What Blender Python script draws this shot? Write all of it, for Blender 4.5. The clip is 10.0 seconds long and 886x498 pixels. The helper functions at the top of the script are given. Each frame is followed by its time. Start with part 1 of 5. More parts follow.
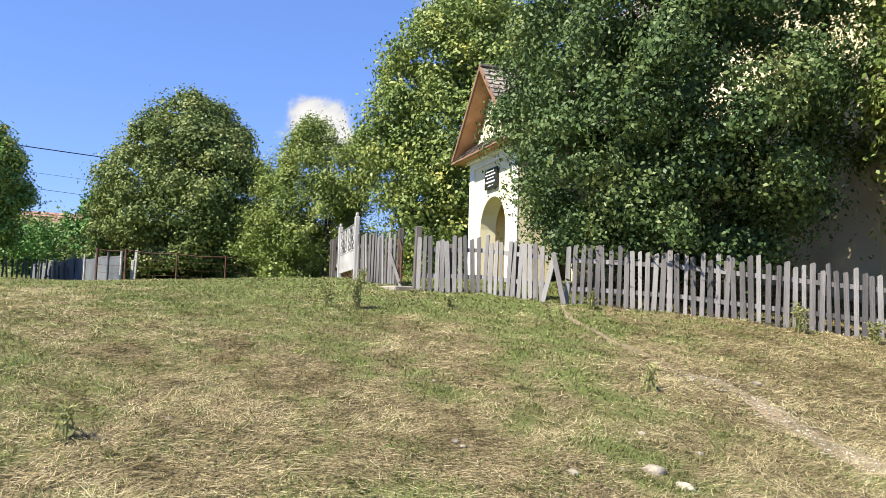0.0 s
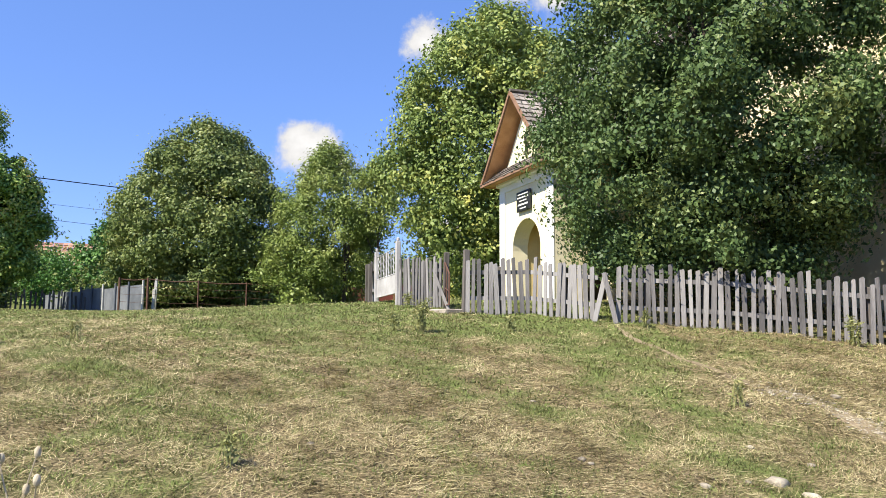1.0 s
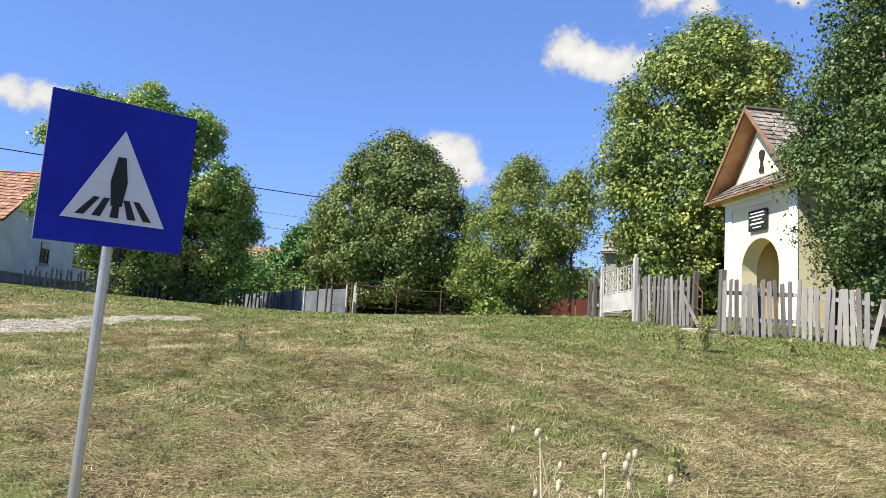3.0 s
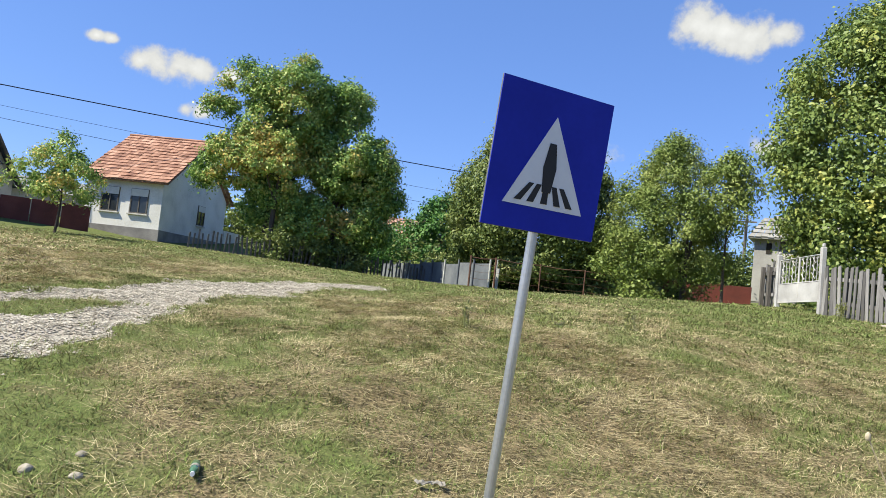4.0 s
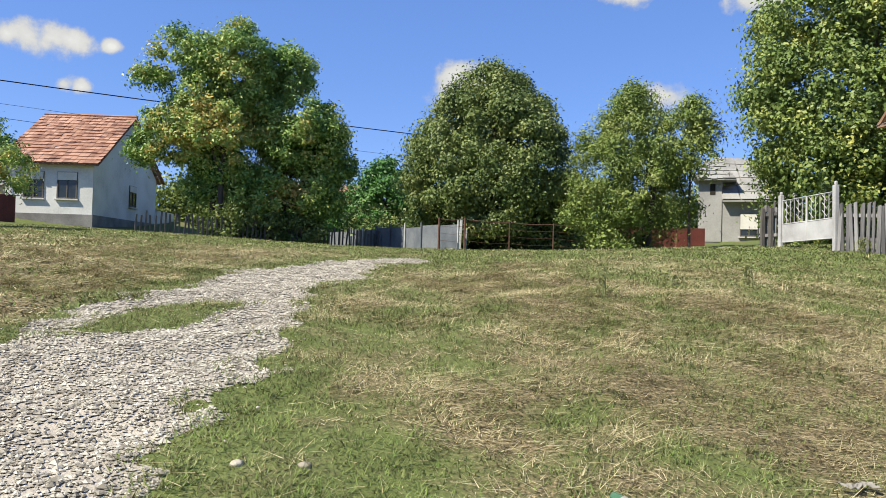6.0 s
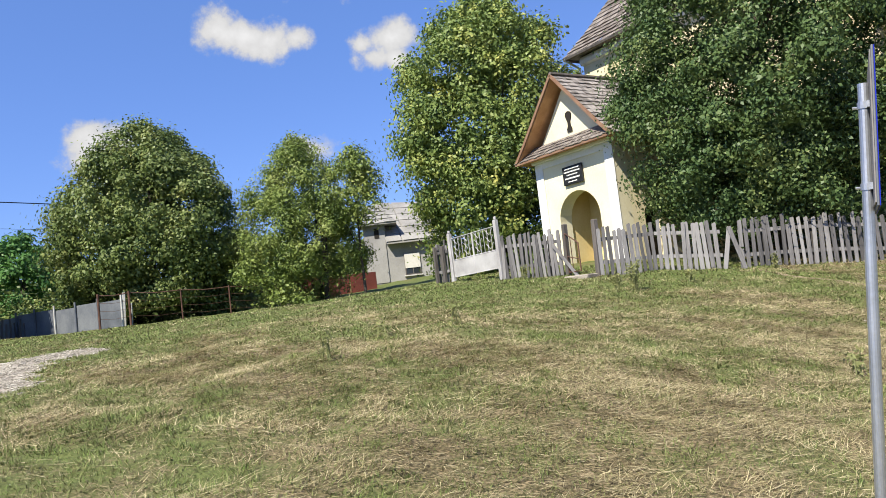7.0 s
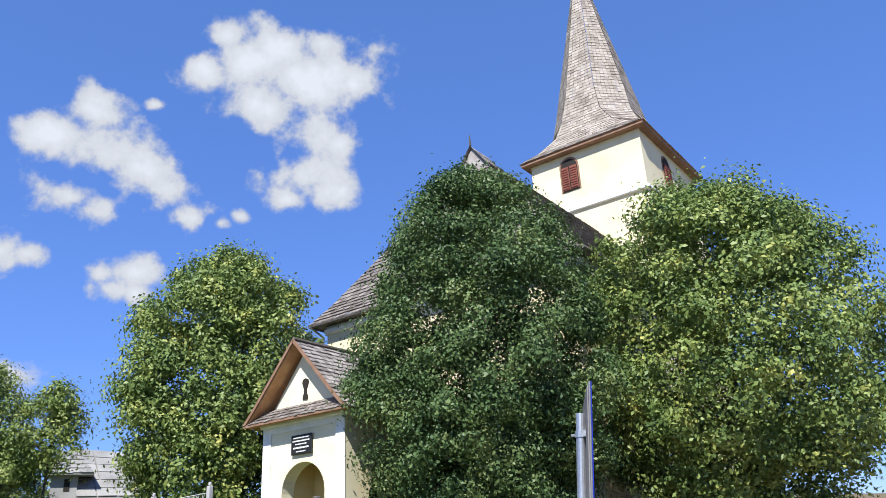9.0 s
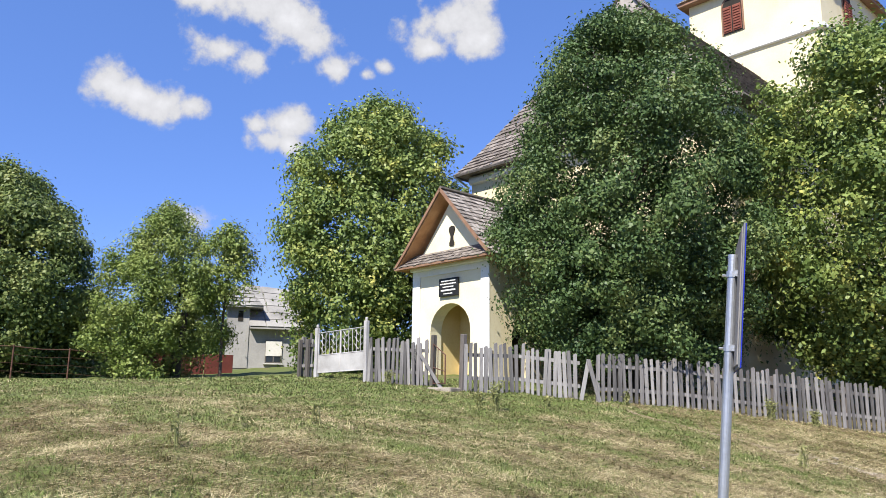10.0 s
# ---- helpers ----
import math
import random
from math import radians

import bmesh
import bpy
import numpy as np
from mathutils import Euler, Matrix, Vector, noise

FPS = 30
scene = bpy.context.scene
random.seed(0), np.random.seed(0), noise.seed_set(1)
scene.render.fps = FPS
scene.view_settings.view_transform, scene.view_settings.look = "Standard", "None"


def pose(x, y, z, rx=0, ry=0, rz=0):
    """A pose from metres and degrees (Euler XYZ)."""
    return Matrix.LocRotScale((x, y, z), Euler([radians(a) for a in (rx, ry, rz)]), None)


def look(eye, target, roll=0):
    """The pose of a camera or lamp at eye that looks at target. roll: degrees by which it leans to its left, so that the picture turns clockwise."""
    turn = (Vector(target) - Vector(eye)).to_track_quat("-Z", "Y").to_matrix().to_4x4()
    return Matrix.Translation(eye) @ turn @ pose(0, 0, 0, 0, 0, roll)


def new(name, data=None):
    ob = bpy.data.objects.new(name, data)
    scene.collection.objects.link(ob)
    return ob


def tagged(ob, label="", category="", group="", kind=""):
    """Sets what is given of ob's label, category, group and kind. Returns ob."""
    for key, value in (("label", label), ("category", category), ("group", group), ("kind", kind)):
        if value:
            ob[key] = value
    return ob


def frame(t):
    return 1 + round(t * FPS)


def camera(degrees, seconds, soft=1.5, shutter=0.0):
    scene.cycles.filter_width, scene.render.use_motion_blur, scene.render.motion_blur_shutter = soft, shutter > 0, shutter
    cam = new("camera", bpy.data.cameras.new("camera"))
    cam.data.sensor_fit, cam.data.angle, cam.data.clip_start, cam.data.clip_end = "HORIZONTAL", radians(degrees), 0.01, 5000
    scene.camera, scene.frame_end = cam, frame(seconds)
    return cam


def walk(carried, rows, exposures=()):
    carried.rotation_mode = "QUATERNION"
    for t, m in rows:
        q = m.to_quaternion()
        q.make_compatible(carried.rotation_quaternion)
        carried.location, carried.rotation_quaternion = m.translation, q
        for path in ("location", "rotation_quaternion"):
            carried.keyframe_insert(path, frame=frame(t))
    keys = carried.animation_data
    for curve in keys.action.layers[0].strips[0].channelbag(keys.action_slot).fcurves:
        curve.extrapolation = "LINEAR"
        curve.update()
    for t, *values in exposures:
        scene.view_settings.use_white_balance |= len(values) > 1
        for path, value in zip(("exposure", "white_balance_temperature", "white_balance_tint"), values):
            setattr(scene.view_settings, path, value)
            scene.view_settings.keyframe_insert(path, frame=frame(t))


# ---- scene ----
cam = camera(60.5, 10.0, soft=0.55)

PATH = [
    (0, (1.347, 2.087, -0.226), (1.165, 4.073, -0.077), 1.65),
    (0.5, (0.820, 1.838, -0.229), (0.602, 3.819, -0.064), 1.45),
    (1, (0.257, 1.719, -0.219), (0.094, 3.702, -0.015), 0.30),
    (1.5, (-0.303, 1.560, -0.237), (-0.371, 3.545, -0.004), 0.43),
    (2, (-0.857, 1.369, -0.231), (-0.954, 3.350, 0.024), 0.81),
    (2.5, (-1.440, 1.190, -0.236), (-1.744, 3.149, 0.028), 0.89),
    (2.7, (-1.687, 1.057, -0.233), (-2.087, 3.000, 0.016), 1.65),
    (3.8, (-3.079, 0.582, -0.257), (-3.809, 2.438, -0.109), 6.24),
    (4, (-3.343, 0.504, -0.269), (-4.134, 2.337, -0.141), 6.30),
    (4.5, (-4.013, 0.296, -0.270), (-4.917, 2.079, -0.228), 6.50),
    (5, (-4.667, 0.207, -0.291), (-5.483, 2.033, -0.301), 8.17),
    (5.2, (-4.951, 0.222, -0.323), (-5.717, 2.069, -0.322), 8.94),
    (6.3, (-6.261, 0.457, -0.229), (-6.652, 2.417, -0.179), -3.57),
    (6.5, (-6.417, 0.595, -0.190), (-6.601, 2.586, -0.140), -5.75),
    (7, (-6.529, 0.808, -0.120), (-6.224, 2.780, 0.020), -6.63),
    (7.5, (-6.571, 0.873, -0.092), (-6.102, 2.792, 0.221), -5.12),
    (8, (-6.565, 0.996, -0.039), (-5.872, 2.807, 0.453), -3.35),
    (8.5, (-6.532, 1.002, -0.009), (-5.651, 2.667, 0.664), -3.35),
    (9, (-6.506, 0.909, 0.019), (-5.571, 2.511, 0.768), -3.21),
    (9.5, (-6.575, 0.953, -0.036), (-5.729, 2.666, 0.554), -1.58),
    (10, (-6.645, 0.789, -0.080), (-6.008, 2.646, 0.304), 0.66),
]
walk(cam, [(t, look(e, g, r)) for t, e, g, r in PATH], [(0, 1.07, 6850, 8), (2, 1.03, 6850, 8), (4.5, 0.84, 6850, 3), (6.5, 0.76, 6750, 6), (8, 0.84, 6400, 10), (9, 0.75, 6050, 9), (10, 0.83, 6450, 10)])

# ---- light ----
SUN_TO = Vector((-0.538, -0.520, 0.0)).normalized() * math.cos(radians(50)) + Vector((0, 0, math.sin(radians(50))))
sun = new("sun", bpy.data.lights.new("sun", "SUN"))
sun.data.energy, sun.data.angle, sun.data.color = 5.0, radians(0.53), (1.0, 0.935, 0.82)
sun.matrix_basis = look(SUN_TO * 60, (0, 0, 0))

world = bpy.data.worlds.new("sky")
scene.world = world
world.use_nodes = True
wn, wl = world.node_tree.nodes, world.node_tree.links
sky = wn.new("ShaderNodeTexSky")
sky.sky_type, sky.sun_disc = "NISHITA", False
sky.sun_elevation, sky.sun_rotation = radians(50), math.atan2(SUN_TO.x, SUN_TO.y)
sky.air_density, sky.dust_density, sky.ozone_density = 1.0, 0.1, 5.0
# cumulus clouds: soft discs in the sky (direction, angular radius), broken up by noise
CLOUDS = [
    (0.036, 0.860, 0.509, 0.025), (0.001, 0.879, 0.477, 0.027), (0.054, 0.882, 0.467, 0.036), (0.098, 0.886, 0.454, 0.037),
    (0.026, 0.910, 0.415, 0.025), (0.050, 0.913, 0.405, 0.019), (0.129, 0.889, 0.438, 0.025), (0.167, 0.897, 0.409, 0.021),
    (0.198, 0.893, 0.404, 0.010), (0.221, 0.884, 0.412, 0.009), (0.101, 0.845, 0.525, 0.007), (0.165, 0.781, 0.602, 0.019),
    (0.149, 0.809, 0.569, 0.022), (0.190, 0.793, 0.578, 0.031), (0.235, 0.766, 0.598, 0.030), (0.280, 0.746, 0.605, 0.019),
    (0.280, 0.778, 0.563, 0.046), (0.327, 0.759, 0.563, 0.019), (0.232, 0.813, 0.535, 0.034), (0.283, 0.811, 0.512, 0.042),
    (0.322, 0.804, 0.500, 0.018), (0.285, 0.838, 0.465, 0.033), (0.318, 0.836, 0.446, 0.024), (0.275, 0.857, 0.436, 0.019),
    (-0.098, 0.928, 0.360, 0.024), (-0.064, 0.933, 0.353, 0.021), (-0.035, 0.937, 0.348, 0.021), (-0.008, 0.937, 0.348, 0.015),
    (0.072, 0.939, 0.335, 0.015), (0.103, 0.936, 0.336, 0.022), (0.082, 0.945, 0.318, 0.019), (0.114, 0.942, 0.316, 0.015),
    (-0.247, 0.941, 0.233, 0.028), (-0.219, 0.952, 0.215, 0.022), (-0.705, 0.666, 0.242, 0.015), (-0.692, 0.680, 0.243, 0.019),
    (-0.675, 0.696, 0.244, 0.020), (-0.660, 0.710, 0.245, 0.015), (-0.735, 0.627, 0.259, 0.007), (-0.725, 0.638, 0.259, 0.007),
    (-0.673, 0.713, 0.195, 0.010), (-0.658, 0.728, 0.194, 0.009), (-0.627, 0.741, 0.244, 0.007),
]
CLOUDS_FLAT = [(-0.006, 0.975, 0.217, 0.020)]
tex = wn.new("ShaderNodeTexCoord")
puff = wn.new("ShaderNodeTexNoise")
puff.inputs["Scale"].default_value, puff.inputs["Detail"].default_value, puff.inputs["Roughness"].default_value = 13, 10, 0.6
wl.new(tex.outputs["Generated"], puff.inputs["Vector"])
flat = wn.new("ShaderNodeVectorMath")
flat.operation = "MULTIPLY"
flat.inputs[1].default_value = (1, 1, 1.45)
wl.new(tex.outputs["Generated"], flat.inputs[0])


def wmath(op, a, b=None, c=None):
    n = wn.new("ShaderNodeMath")
    n.operation = op
    for i, v in enumerate((a, b, c)):
        if v is None:
            continue
        if isinstance(v, (int, float)):
            n.inputs[i].default_value = v
        else:
            wl.new(v, n.inputs[i])
    return n.outputs[0]


cover = None
for cx, cy, cz, cr in CLOUDS + CLOUDS_FLAT:
    d = wn.new("ShaderNodeVectorMath")
    d.operation = "DISTANCE"
    wl.new(flat.outputs[0], d.inputs[0])
    d.inputs[1].default_value = Vector((cx, cy, cz)).normalized() * Vector((1, 1, 1.45))
    soft_disc = wmath("MULTIPLY_ADD", d.outputs["Value"], -1.0 / (cr * 1.62), 1.2)
    cover = soft_disc if cover is None else wmath("SMOOTH_MAX", cover, soft_disc, 0.25)
noise_part = wmath("MULTIPLY_ADD", puff.outputs["Fac"], 3.9, -2.05)
density = wmath("ADD", cover, noise_part)
ramp = wn.new("ShaderNodeMapRange")
ramp.interpolation_type = "SMOOTHSTEP"
ramp.inputs["From Min"].default_value, ramp.inputs["From Max"].default_value = 0.0, 0.7
wl.new(density, ramp.inputs["Value"])
shade = wn.new("ShaderNodeMapRange")
shade.inputs["From Min"].default_value, shade.inputs["From Max"].default_value = 0.2, 1.3
shade.inputs["To Min"].default_value, shade.inputs["To Max"].default_value = 3.5, 5.0
wl.new(density, shade.inputs["Value"])
white = wn.new("ShaderNodeCombineColor")
wl.new(shade.outputs[0], white.inputs[0])
wl.new(shade.outputs[0], white.inputs[1])
wl.new(wmath("MULTIPLY", shade.outputs[0], 1.04), white.inputs[2])
mixc = wn.new("ShaderNodeMix")
mixc.data_type = "RGBA"
wl.new(ramp.outputs[0], mixc.inputs["Factor"])
deep = wn.new("ShaderNodeMix")
deep.data_type, deep.blend_type = "RGBA", "MULTIPLY"
deep.inputs["Factor"].default_value = 1.0
deep.inputs["B"].default_value = (0.82, 0.85, 1.22, 1)
wl.new(sky.outputs[0], deep.inputs["A"])
haze = wn.new("ShaderNodeMix")
haze.data_type = "RGBA"
haze.inputs["Factor"].default_value = 0.42
haze.inputs["B"].default_value = (0.82, 1.82, 4.45, 1)
wl.new(deep.outputs["Result"], haze.inputs["A"])
wl.new(haze.outputs["Result"], mixc.inputs["A"])
wl.new(white.outputs[0], mixc.inputs["B"])
bg = wn["Background"]
wl.new(mixc.outputs["Result"], bg.inputs["Color"])
bg.inputs["Strength"].default_value = 0.101


# ---- materials ----
def surf(name, cols, scale=3.0, rough=0.8, bump=0.3, fine=40.0, metal=0.0, island=0.0, rand=0.0, spec=0.35, stretch=(1, 1, 1), trans=0.0, mix=(0.5, 1.3)):
    """Two-scale noise over a ramp of base colours, with fine relief; island and rand vary loose pieces and whole objects."""
    m = bpy.data.materials.new(name)
    m.use_nodes = True
    n, l = m.node_tree.nodes, m.node_tree.links
    b = n["Principled BSDF"]
    geo = n.new("ShaderNodeNewGeometry")
    mp = n.new("ShaderNodeVectorMath")
    mp.operation = "MULTIPLY"
    mp.inputs[1].default_value = stretch
    l.new(geo.outputs["Position"], mp.inputs[0])
    a = n.new("ShaderNodeTexNoise")
    a.inputs["Scale"].default_value, a.inputs["Detail"].default_value = scale, 6
    f = n.new("ShaderNodeTexNoise")
    f.inputs["Scale"].default_value, f.inputs["Detail"].default_value = fine, 4
    for t in (a, f):
        l.new(mp.outputs[0], t.inputs["Vector"])

    def mth(op, p, q, r=None):
        k = n.new("ShaderNodeMath")
        k.operation = op
        for i, v in enumerate((p, q, r)):
            if v is None:
                continue
            if isinstance(v, (int, float)):
                k.inputs[i].default_value = v
            else:
                l.new(v, k.inputs[i])
        return k.outputs[0]

    fac = mth("MULTIPLY_ADD", f.outputs["Fac"], mix[0], mth("MULTIPLY_ADD", a.outputs["Fac"], mix[1], 0.5 - 0.5 * sum(mix)))
    if island:
        fac = mth("ADD", fac, mth("MULTIPLY_ADD", geo.outputs["Random Per Island"], island, -island / 2))
    if rand:
        oi = n.new("ShaderNodeObjectInfo")
        fac = mth("ADD", fac, mth("MULTIPLY_ADD", oi.outputs["Random"], rand, -rand / 2))
    ramp = n.new("ShaderNodeValToRGB")
    els = ramp.color_ramp.elements
    while len(els) < len(cols):
        els.new(0.5)
    for i, c in enumerate(cols):
        els[i].position = 0.15 + 0.7 * i / max(1, len(cols) - 1)
        els[i].color = (*c, 1)
    l.new(fac, ramp.inputs["Fac"])
    l.new(ramp.outputs["Color"], b.inputs["Base Color"])
    b.inputs["Roughness"].default_value, b.inputs["Metallic"].default_value = rough, metal
    b.inputs["Specular IOR Level"].default_value = spec
    if bump:
        bp = n.new("ShaderNodeBump")
        bp.inputs["Strength"].default_value, bp.inputs["Distance"].default_value = bump, 0.02
        l.new(mth("ADD", f.outputs["Fac"], a.outputs["Fac"]), bp.inputs["Height"])
        l.new(bp.outputs[0], b.inputs["Normal"])
    if trans:
        tr = n.new("ShaderNodeBsdfTranslucent")
        l.new(ramp.outputs["Color"], tr.inputs["Color"])
        mx = n.new("ShaderNodeMixShader")
        mx.inputs[0].default_value = trans
        l.new(b.outputs[0], mx.inputs[1])
        l.new(tr.outputs[0], mx.inputs[2])
        l.new(mx.outputs[0], n["Material Output"].inputs["Surface"])
    return m


def grass_mat(name, blades):
    """Dry meadow: straw, grey-brown and bare earth, turned green where the 'lush' attribute says so. The turf ramp is
    also darkened for the shade between blades.
    """
    cols = [(0.14, 0.11, 0.06), (0.29, 0.25, 0.125), (0.43, 0.365, 0.20), (0.62, 0.535, 0.33)] if blades else [(0.06, 0.048, 0.026), (0.12, 0.097, 0.052), (0.20, 0.16, 0.09), (0.33, 0.25, 0.15)]
    m = surf(name, cols, scale=1.6 if blades else 5.0, mix=(0.5, 1.3) if blades else (2.2, 0.7), fine=34 if blades else 42, rough=0.9, bump=0.0 if blades else 1.0, island=0.9 if blades else 0.0, spec=0.15, trans=0.15 if blades else 0.0)
    n, l = m.node_tree.nodes, m.node_tree.links
    b = n["Principled BSDF"]
    old = b.inputs["Base Color"].links[0].from_socket
    at = n.new("ShaderNodeAttribute")
    at.attribute_name = "lush"
    geo = n.new("ShaderNodeNewGeometry")
    no = n.new("ShaderNodeTexNoise")
    no.inputs["Scale"].default_value, no.inputs["Detail"].default_value = (2.3 if blades else 19.0), 6
    l.new(geo.outputs["Position"], no.inputs["Vector"])
    s = n.new("ShaderNodeMath")
    s.operation = "MULTIPLY_ADD"
    l.new(no.outputs["Fac"], s.inputs[0])
    s.inputs[1].default_value = 0.3 if blades else 0.9
    l.new(at.outputs["Fac"], s.inputs[2])
    s2 = n.new("ShaderNodeMath")
    s2.operation = "ADD"
    l.new(s.outputs[0], s2.inputs[0])
    s2.inputs[1].default_value = 0.0
    if blades:
        r = n.new("ShaderNodeMath")
        r.operation = "MULTIPLY_ADD"
        l.new(geo.outputs["Random Per Island"], r.inputs[0])
        r.inputs[1].default_value, r.inputs[2].default_value = 0.4, -0.2
        l.new(r.outputs[0], s2.inputs[1])
    mr = n.new("ShaderNodeMapRange")
    mr.inputs["From Min"].default_value, mr.inputs["From Max"].default_value = 0.62, 1.25
    l.new(s2.outputs[0], mr.inputs["Value"])
    gr = n.new("ShaderNodeValToRGB")
    gr.color_ramp.elements[0].color, gr.color_ramp.elements[1].color = ((0.075, 0.135, 0.03, 1) if blades else (0.06, 0.085, 0.022, 1)), ((0.195, 0.27, 0.073, 1) if blades else (0.155, 0.175, 0.06, 1))
    gr.color_ramp.elements[0].position, gr.color_ramp.elements[1].position = 0.25, 0.75
    l.new(no.outputs["Fac"], gr.inputs["Fac"])
    mx = n.new("ShaderNodeMix")
    mx.data_type = "RGBA"
    l.new(mr.outputs[0], mx.inputs["Factor"])
    l.new(old, mx.inputs["A"])
    l.new(gr.outputs["Color"], mx.inputs["B"])
    l.new(mx.outputs["Result"], b.inputs["Base Color"])
    return m


M = {}
M["ground"] = grass_mat("meadow_turf", False)
M["blade"] = grass_mat("meadow_blades", True)
M["gravel"] = surf("crushed_limestone", [(0.21, 0.175, 0.14), (0.34, 0.30, 0.25), (0.46, 0.41, 0.345)], scale=2.0, fine=38, bump=1.0)
M["stone"] = surf("limestone_lumps", [(0.17, 0.15, 0.115), (0.34, 0.31, 0.25), (0.52, 0.475, 0.395)], scale=6, fine=30, island=0.8, bump=0.5)
M["lump"] = surf("grass_stones", [(0.17, 0.148, 0.115), (0.30, 0.265, 0.21), (0.43, 0.39, 0.315)], scale=9, fine=40, rand=0.4, bump=0.6)
M["dirt"] = surf("trodden_earth", [(0.15, 0.115, 0.07), (0.23, 0.18, 0.115), (0.31, 0.25, 0.17)], scale=2.5, fine=50, bump=0.9)
M["wood_grey"] = surf("weathered_fence_wood", [(0.086, 0.082, 0.082), (0.172, 0.163, 0.163), (0.292, 0.280, 0.275)], scale=4, fine=60, rand=0.75, stretch=(1, 1, 0.12), bump=0.5)
M["wood_dark"] = surf("old_dark_post_wood", [(0.05, 0.045, 0.04), (0.10, 0.09, 0.08), (0.16, 0.14, 0.13)], scale=6, fine=50, stretch=(1, 1, 0.15), rand=0.3)
M["wood_brown"] = surf("brown_stained_boards", [(0.17, 0.09, 0.055), (0.24, 0.14, 0.09), (0.30, 0.185, 0.125)], scale=3, fine=40, bump=0.3)
M["wood_orange"] = surf("orange_larch_boards", [(0.34, 0.17, 0.08), (0.46, 0.25, 0.12), (0.55, 0.32, 0.17)], scale=3, fine=50, bump=0.3)
M["shingle"] = surf("weathered_wood_shingle", [(0.15, 0.135, 0.125), (0.28, 0.25, 0.235), (0.40, 0.365, 0.345)], scale=3, fine=30, island=0.55, bump=0.5)
# old brown wood on the pent roof; on the nave its darkness is painted shade
M["shingle_old_shade"] = surf("old_brown_and_shaded_shingle", [(0.10, 0.082, 0.07), (0.18, 0.155, 0.138), (0.27, 0.235, 0.21)], scale=3, fine=30, island=0.5, bump=0.6)
M["shingle_spire"] = surf("pale_spire_shingle", [(0.21, 0.18, 0.15), (0.33, 0.285, 0.24), (0.44, 0.39, 0.335)], scale=1.2, fine=22, island=0.4, bump=0.6)
M["cream"] = surf("cream_lime_plaster", [(0.67, 0.56, 0.33), (0.77, 0.67, 0.44), (0.82, 0.74, 0.52)], scale=0.7, fine=18, rough=0.9, bump=0.15)
M["cream_pale"] = surf("pale_tower_plaster", [(0.66, 0.56, 0.35), (0.76, 0.67, 0.44), (0.81, 0.74, 0.52)], scale=0.5, fine=12, rough=0.9, bump=0.15)
M["cream_front"] = surf("pale_cream_plaster", [(0.69, 0.61, 0.41), (0.79, 0.72, 0.51), (0.84, 0.78, 0.59)], scale=0.9, fine=18, rough=0.9, bump=0.15)
M["yellow"] = surf("yellow_arch_plaster", [(0.60, 0.44, 0.19), (0.70, 0.54, 0.26), (0.76, 0.61, 0.32)], scale=0.9, fine=16, rough=0.9, bump=0.15)
M["white"] = surf("white_lime_plaster", [(0.68, 0.68, 0.66), (0.80, 0.80, 0.78), (0.85, 0.85, 0.84)], scale=0.8, fine=16, rough=0.9, bump=0.15)
M["housewhite"] = surf("house_white_render", [(0.50, 0.49, 0.47), (0.66, 0.65, 0.63), (0.74, 0.73, 0.71)], scale=0.7, fine=12, rough=0.9, bump=0.2)
# cement grey taken darker, so the base colour holds some of the wall's shade
M["housegrey"] = surf("grey_shaded_cement_render", [(0.255, 0.246, 0.238), (0.323, 0.315, 0.306), (0.391, 0.383, 0.374)], scale=0.8, fine=12, rough=0.9, bump=0.2)
M["housebeige"] = surf("beige_cement_render", [(0.44, 0.40, 0.34), (0.55, 0.51, 0.44), (0.62, 0.58, 0.51)], scale=0.8, fine=12, rough=0.9, bump=0.2)
M["plinth"] = surf("dark_plinth_render", [(0.13, 0.12, 0.12), (0.20, 0.19, 0.19), (0.28, 0.27, 0.26)], scale=1.5, fine=20)
M["tile"] = surf("red_clay_tile", [(0.20, 0.095, 0.065), (0.33, 0.175, 0.12), (0.46, 0.27, 0.195)], scale=1.3, fine=16, island=0.5, bump=0.4)
M["slate"] = surf("grey_roof_tile", [(0.055, 0.06, 0.07), (0.10, 0.105, 0.12), (0.17, 0.175, 0.19)], scale=1.3, fine=16, island=0.4, bump=0.4)
M["eternit"] = surf("grey_fibre_cement", [(0.17, 0.165, 0.155), (0.26, 0.25, 0.235), (0.34, 0.33, 0.31)], scale=0.9, fine=10, island=0.2, bump=0.3)
M["black"] = surf("black_granite", [(0.012, 0.012, 0.012), (0.02, 0.02, 0.02), (0.03, 0.03, 0.03)], rough=0.35, bump=0.0)
# near-black colour stands in for the shade inside openings, set as solid panels
M["dark"] = surf("unlit_interior_black", [(0.015, 0.012, 0.01), (0.03, 0.025, 0.02)], rough=0.9, bump=0.0)
M["shutter"] = surf("ox_red_shutter_paint", [(0.13, 0.035, 0.025), (0.20, 0.06, 0.04), (0.26, 0.09, 0.06)], fine=30)
M["redfence"] = surf("dull_red_sheet_metal", [(0.075, 0.018, 0.014), (0.12, 0.028, 0.022), (0.16, 0.045, 0.035)], scale=1.2, rough=0.6)
M["white_metal"] = surf("white_painted_steel", [(0.30, 0.285, 0.28), (0.42, 0.41, 0.405), (0.52, 0.51, 0.505)], scale=2.5, rough=0.55, bump=0.1)
M["galv"] = surf("galvanised_steel", [(0.38, 0.40, 0.43), (0.50, 0.52, 0.55), (0.60, 0.62, 0.65)], scale=5, fine=60, rough=0.42, metal=0.85, bump=0.05)
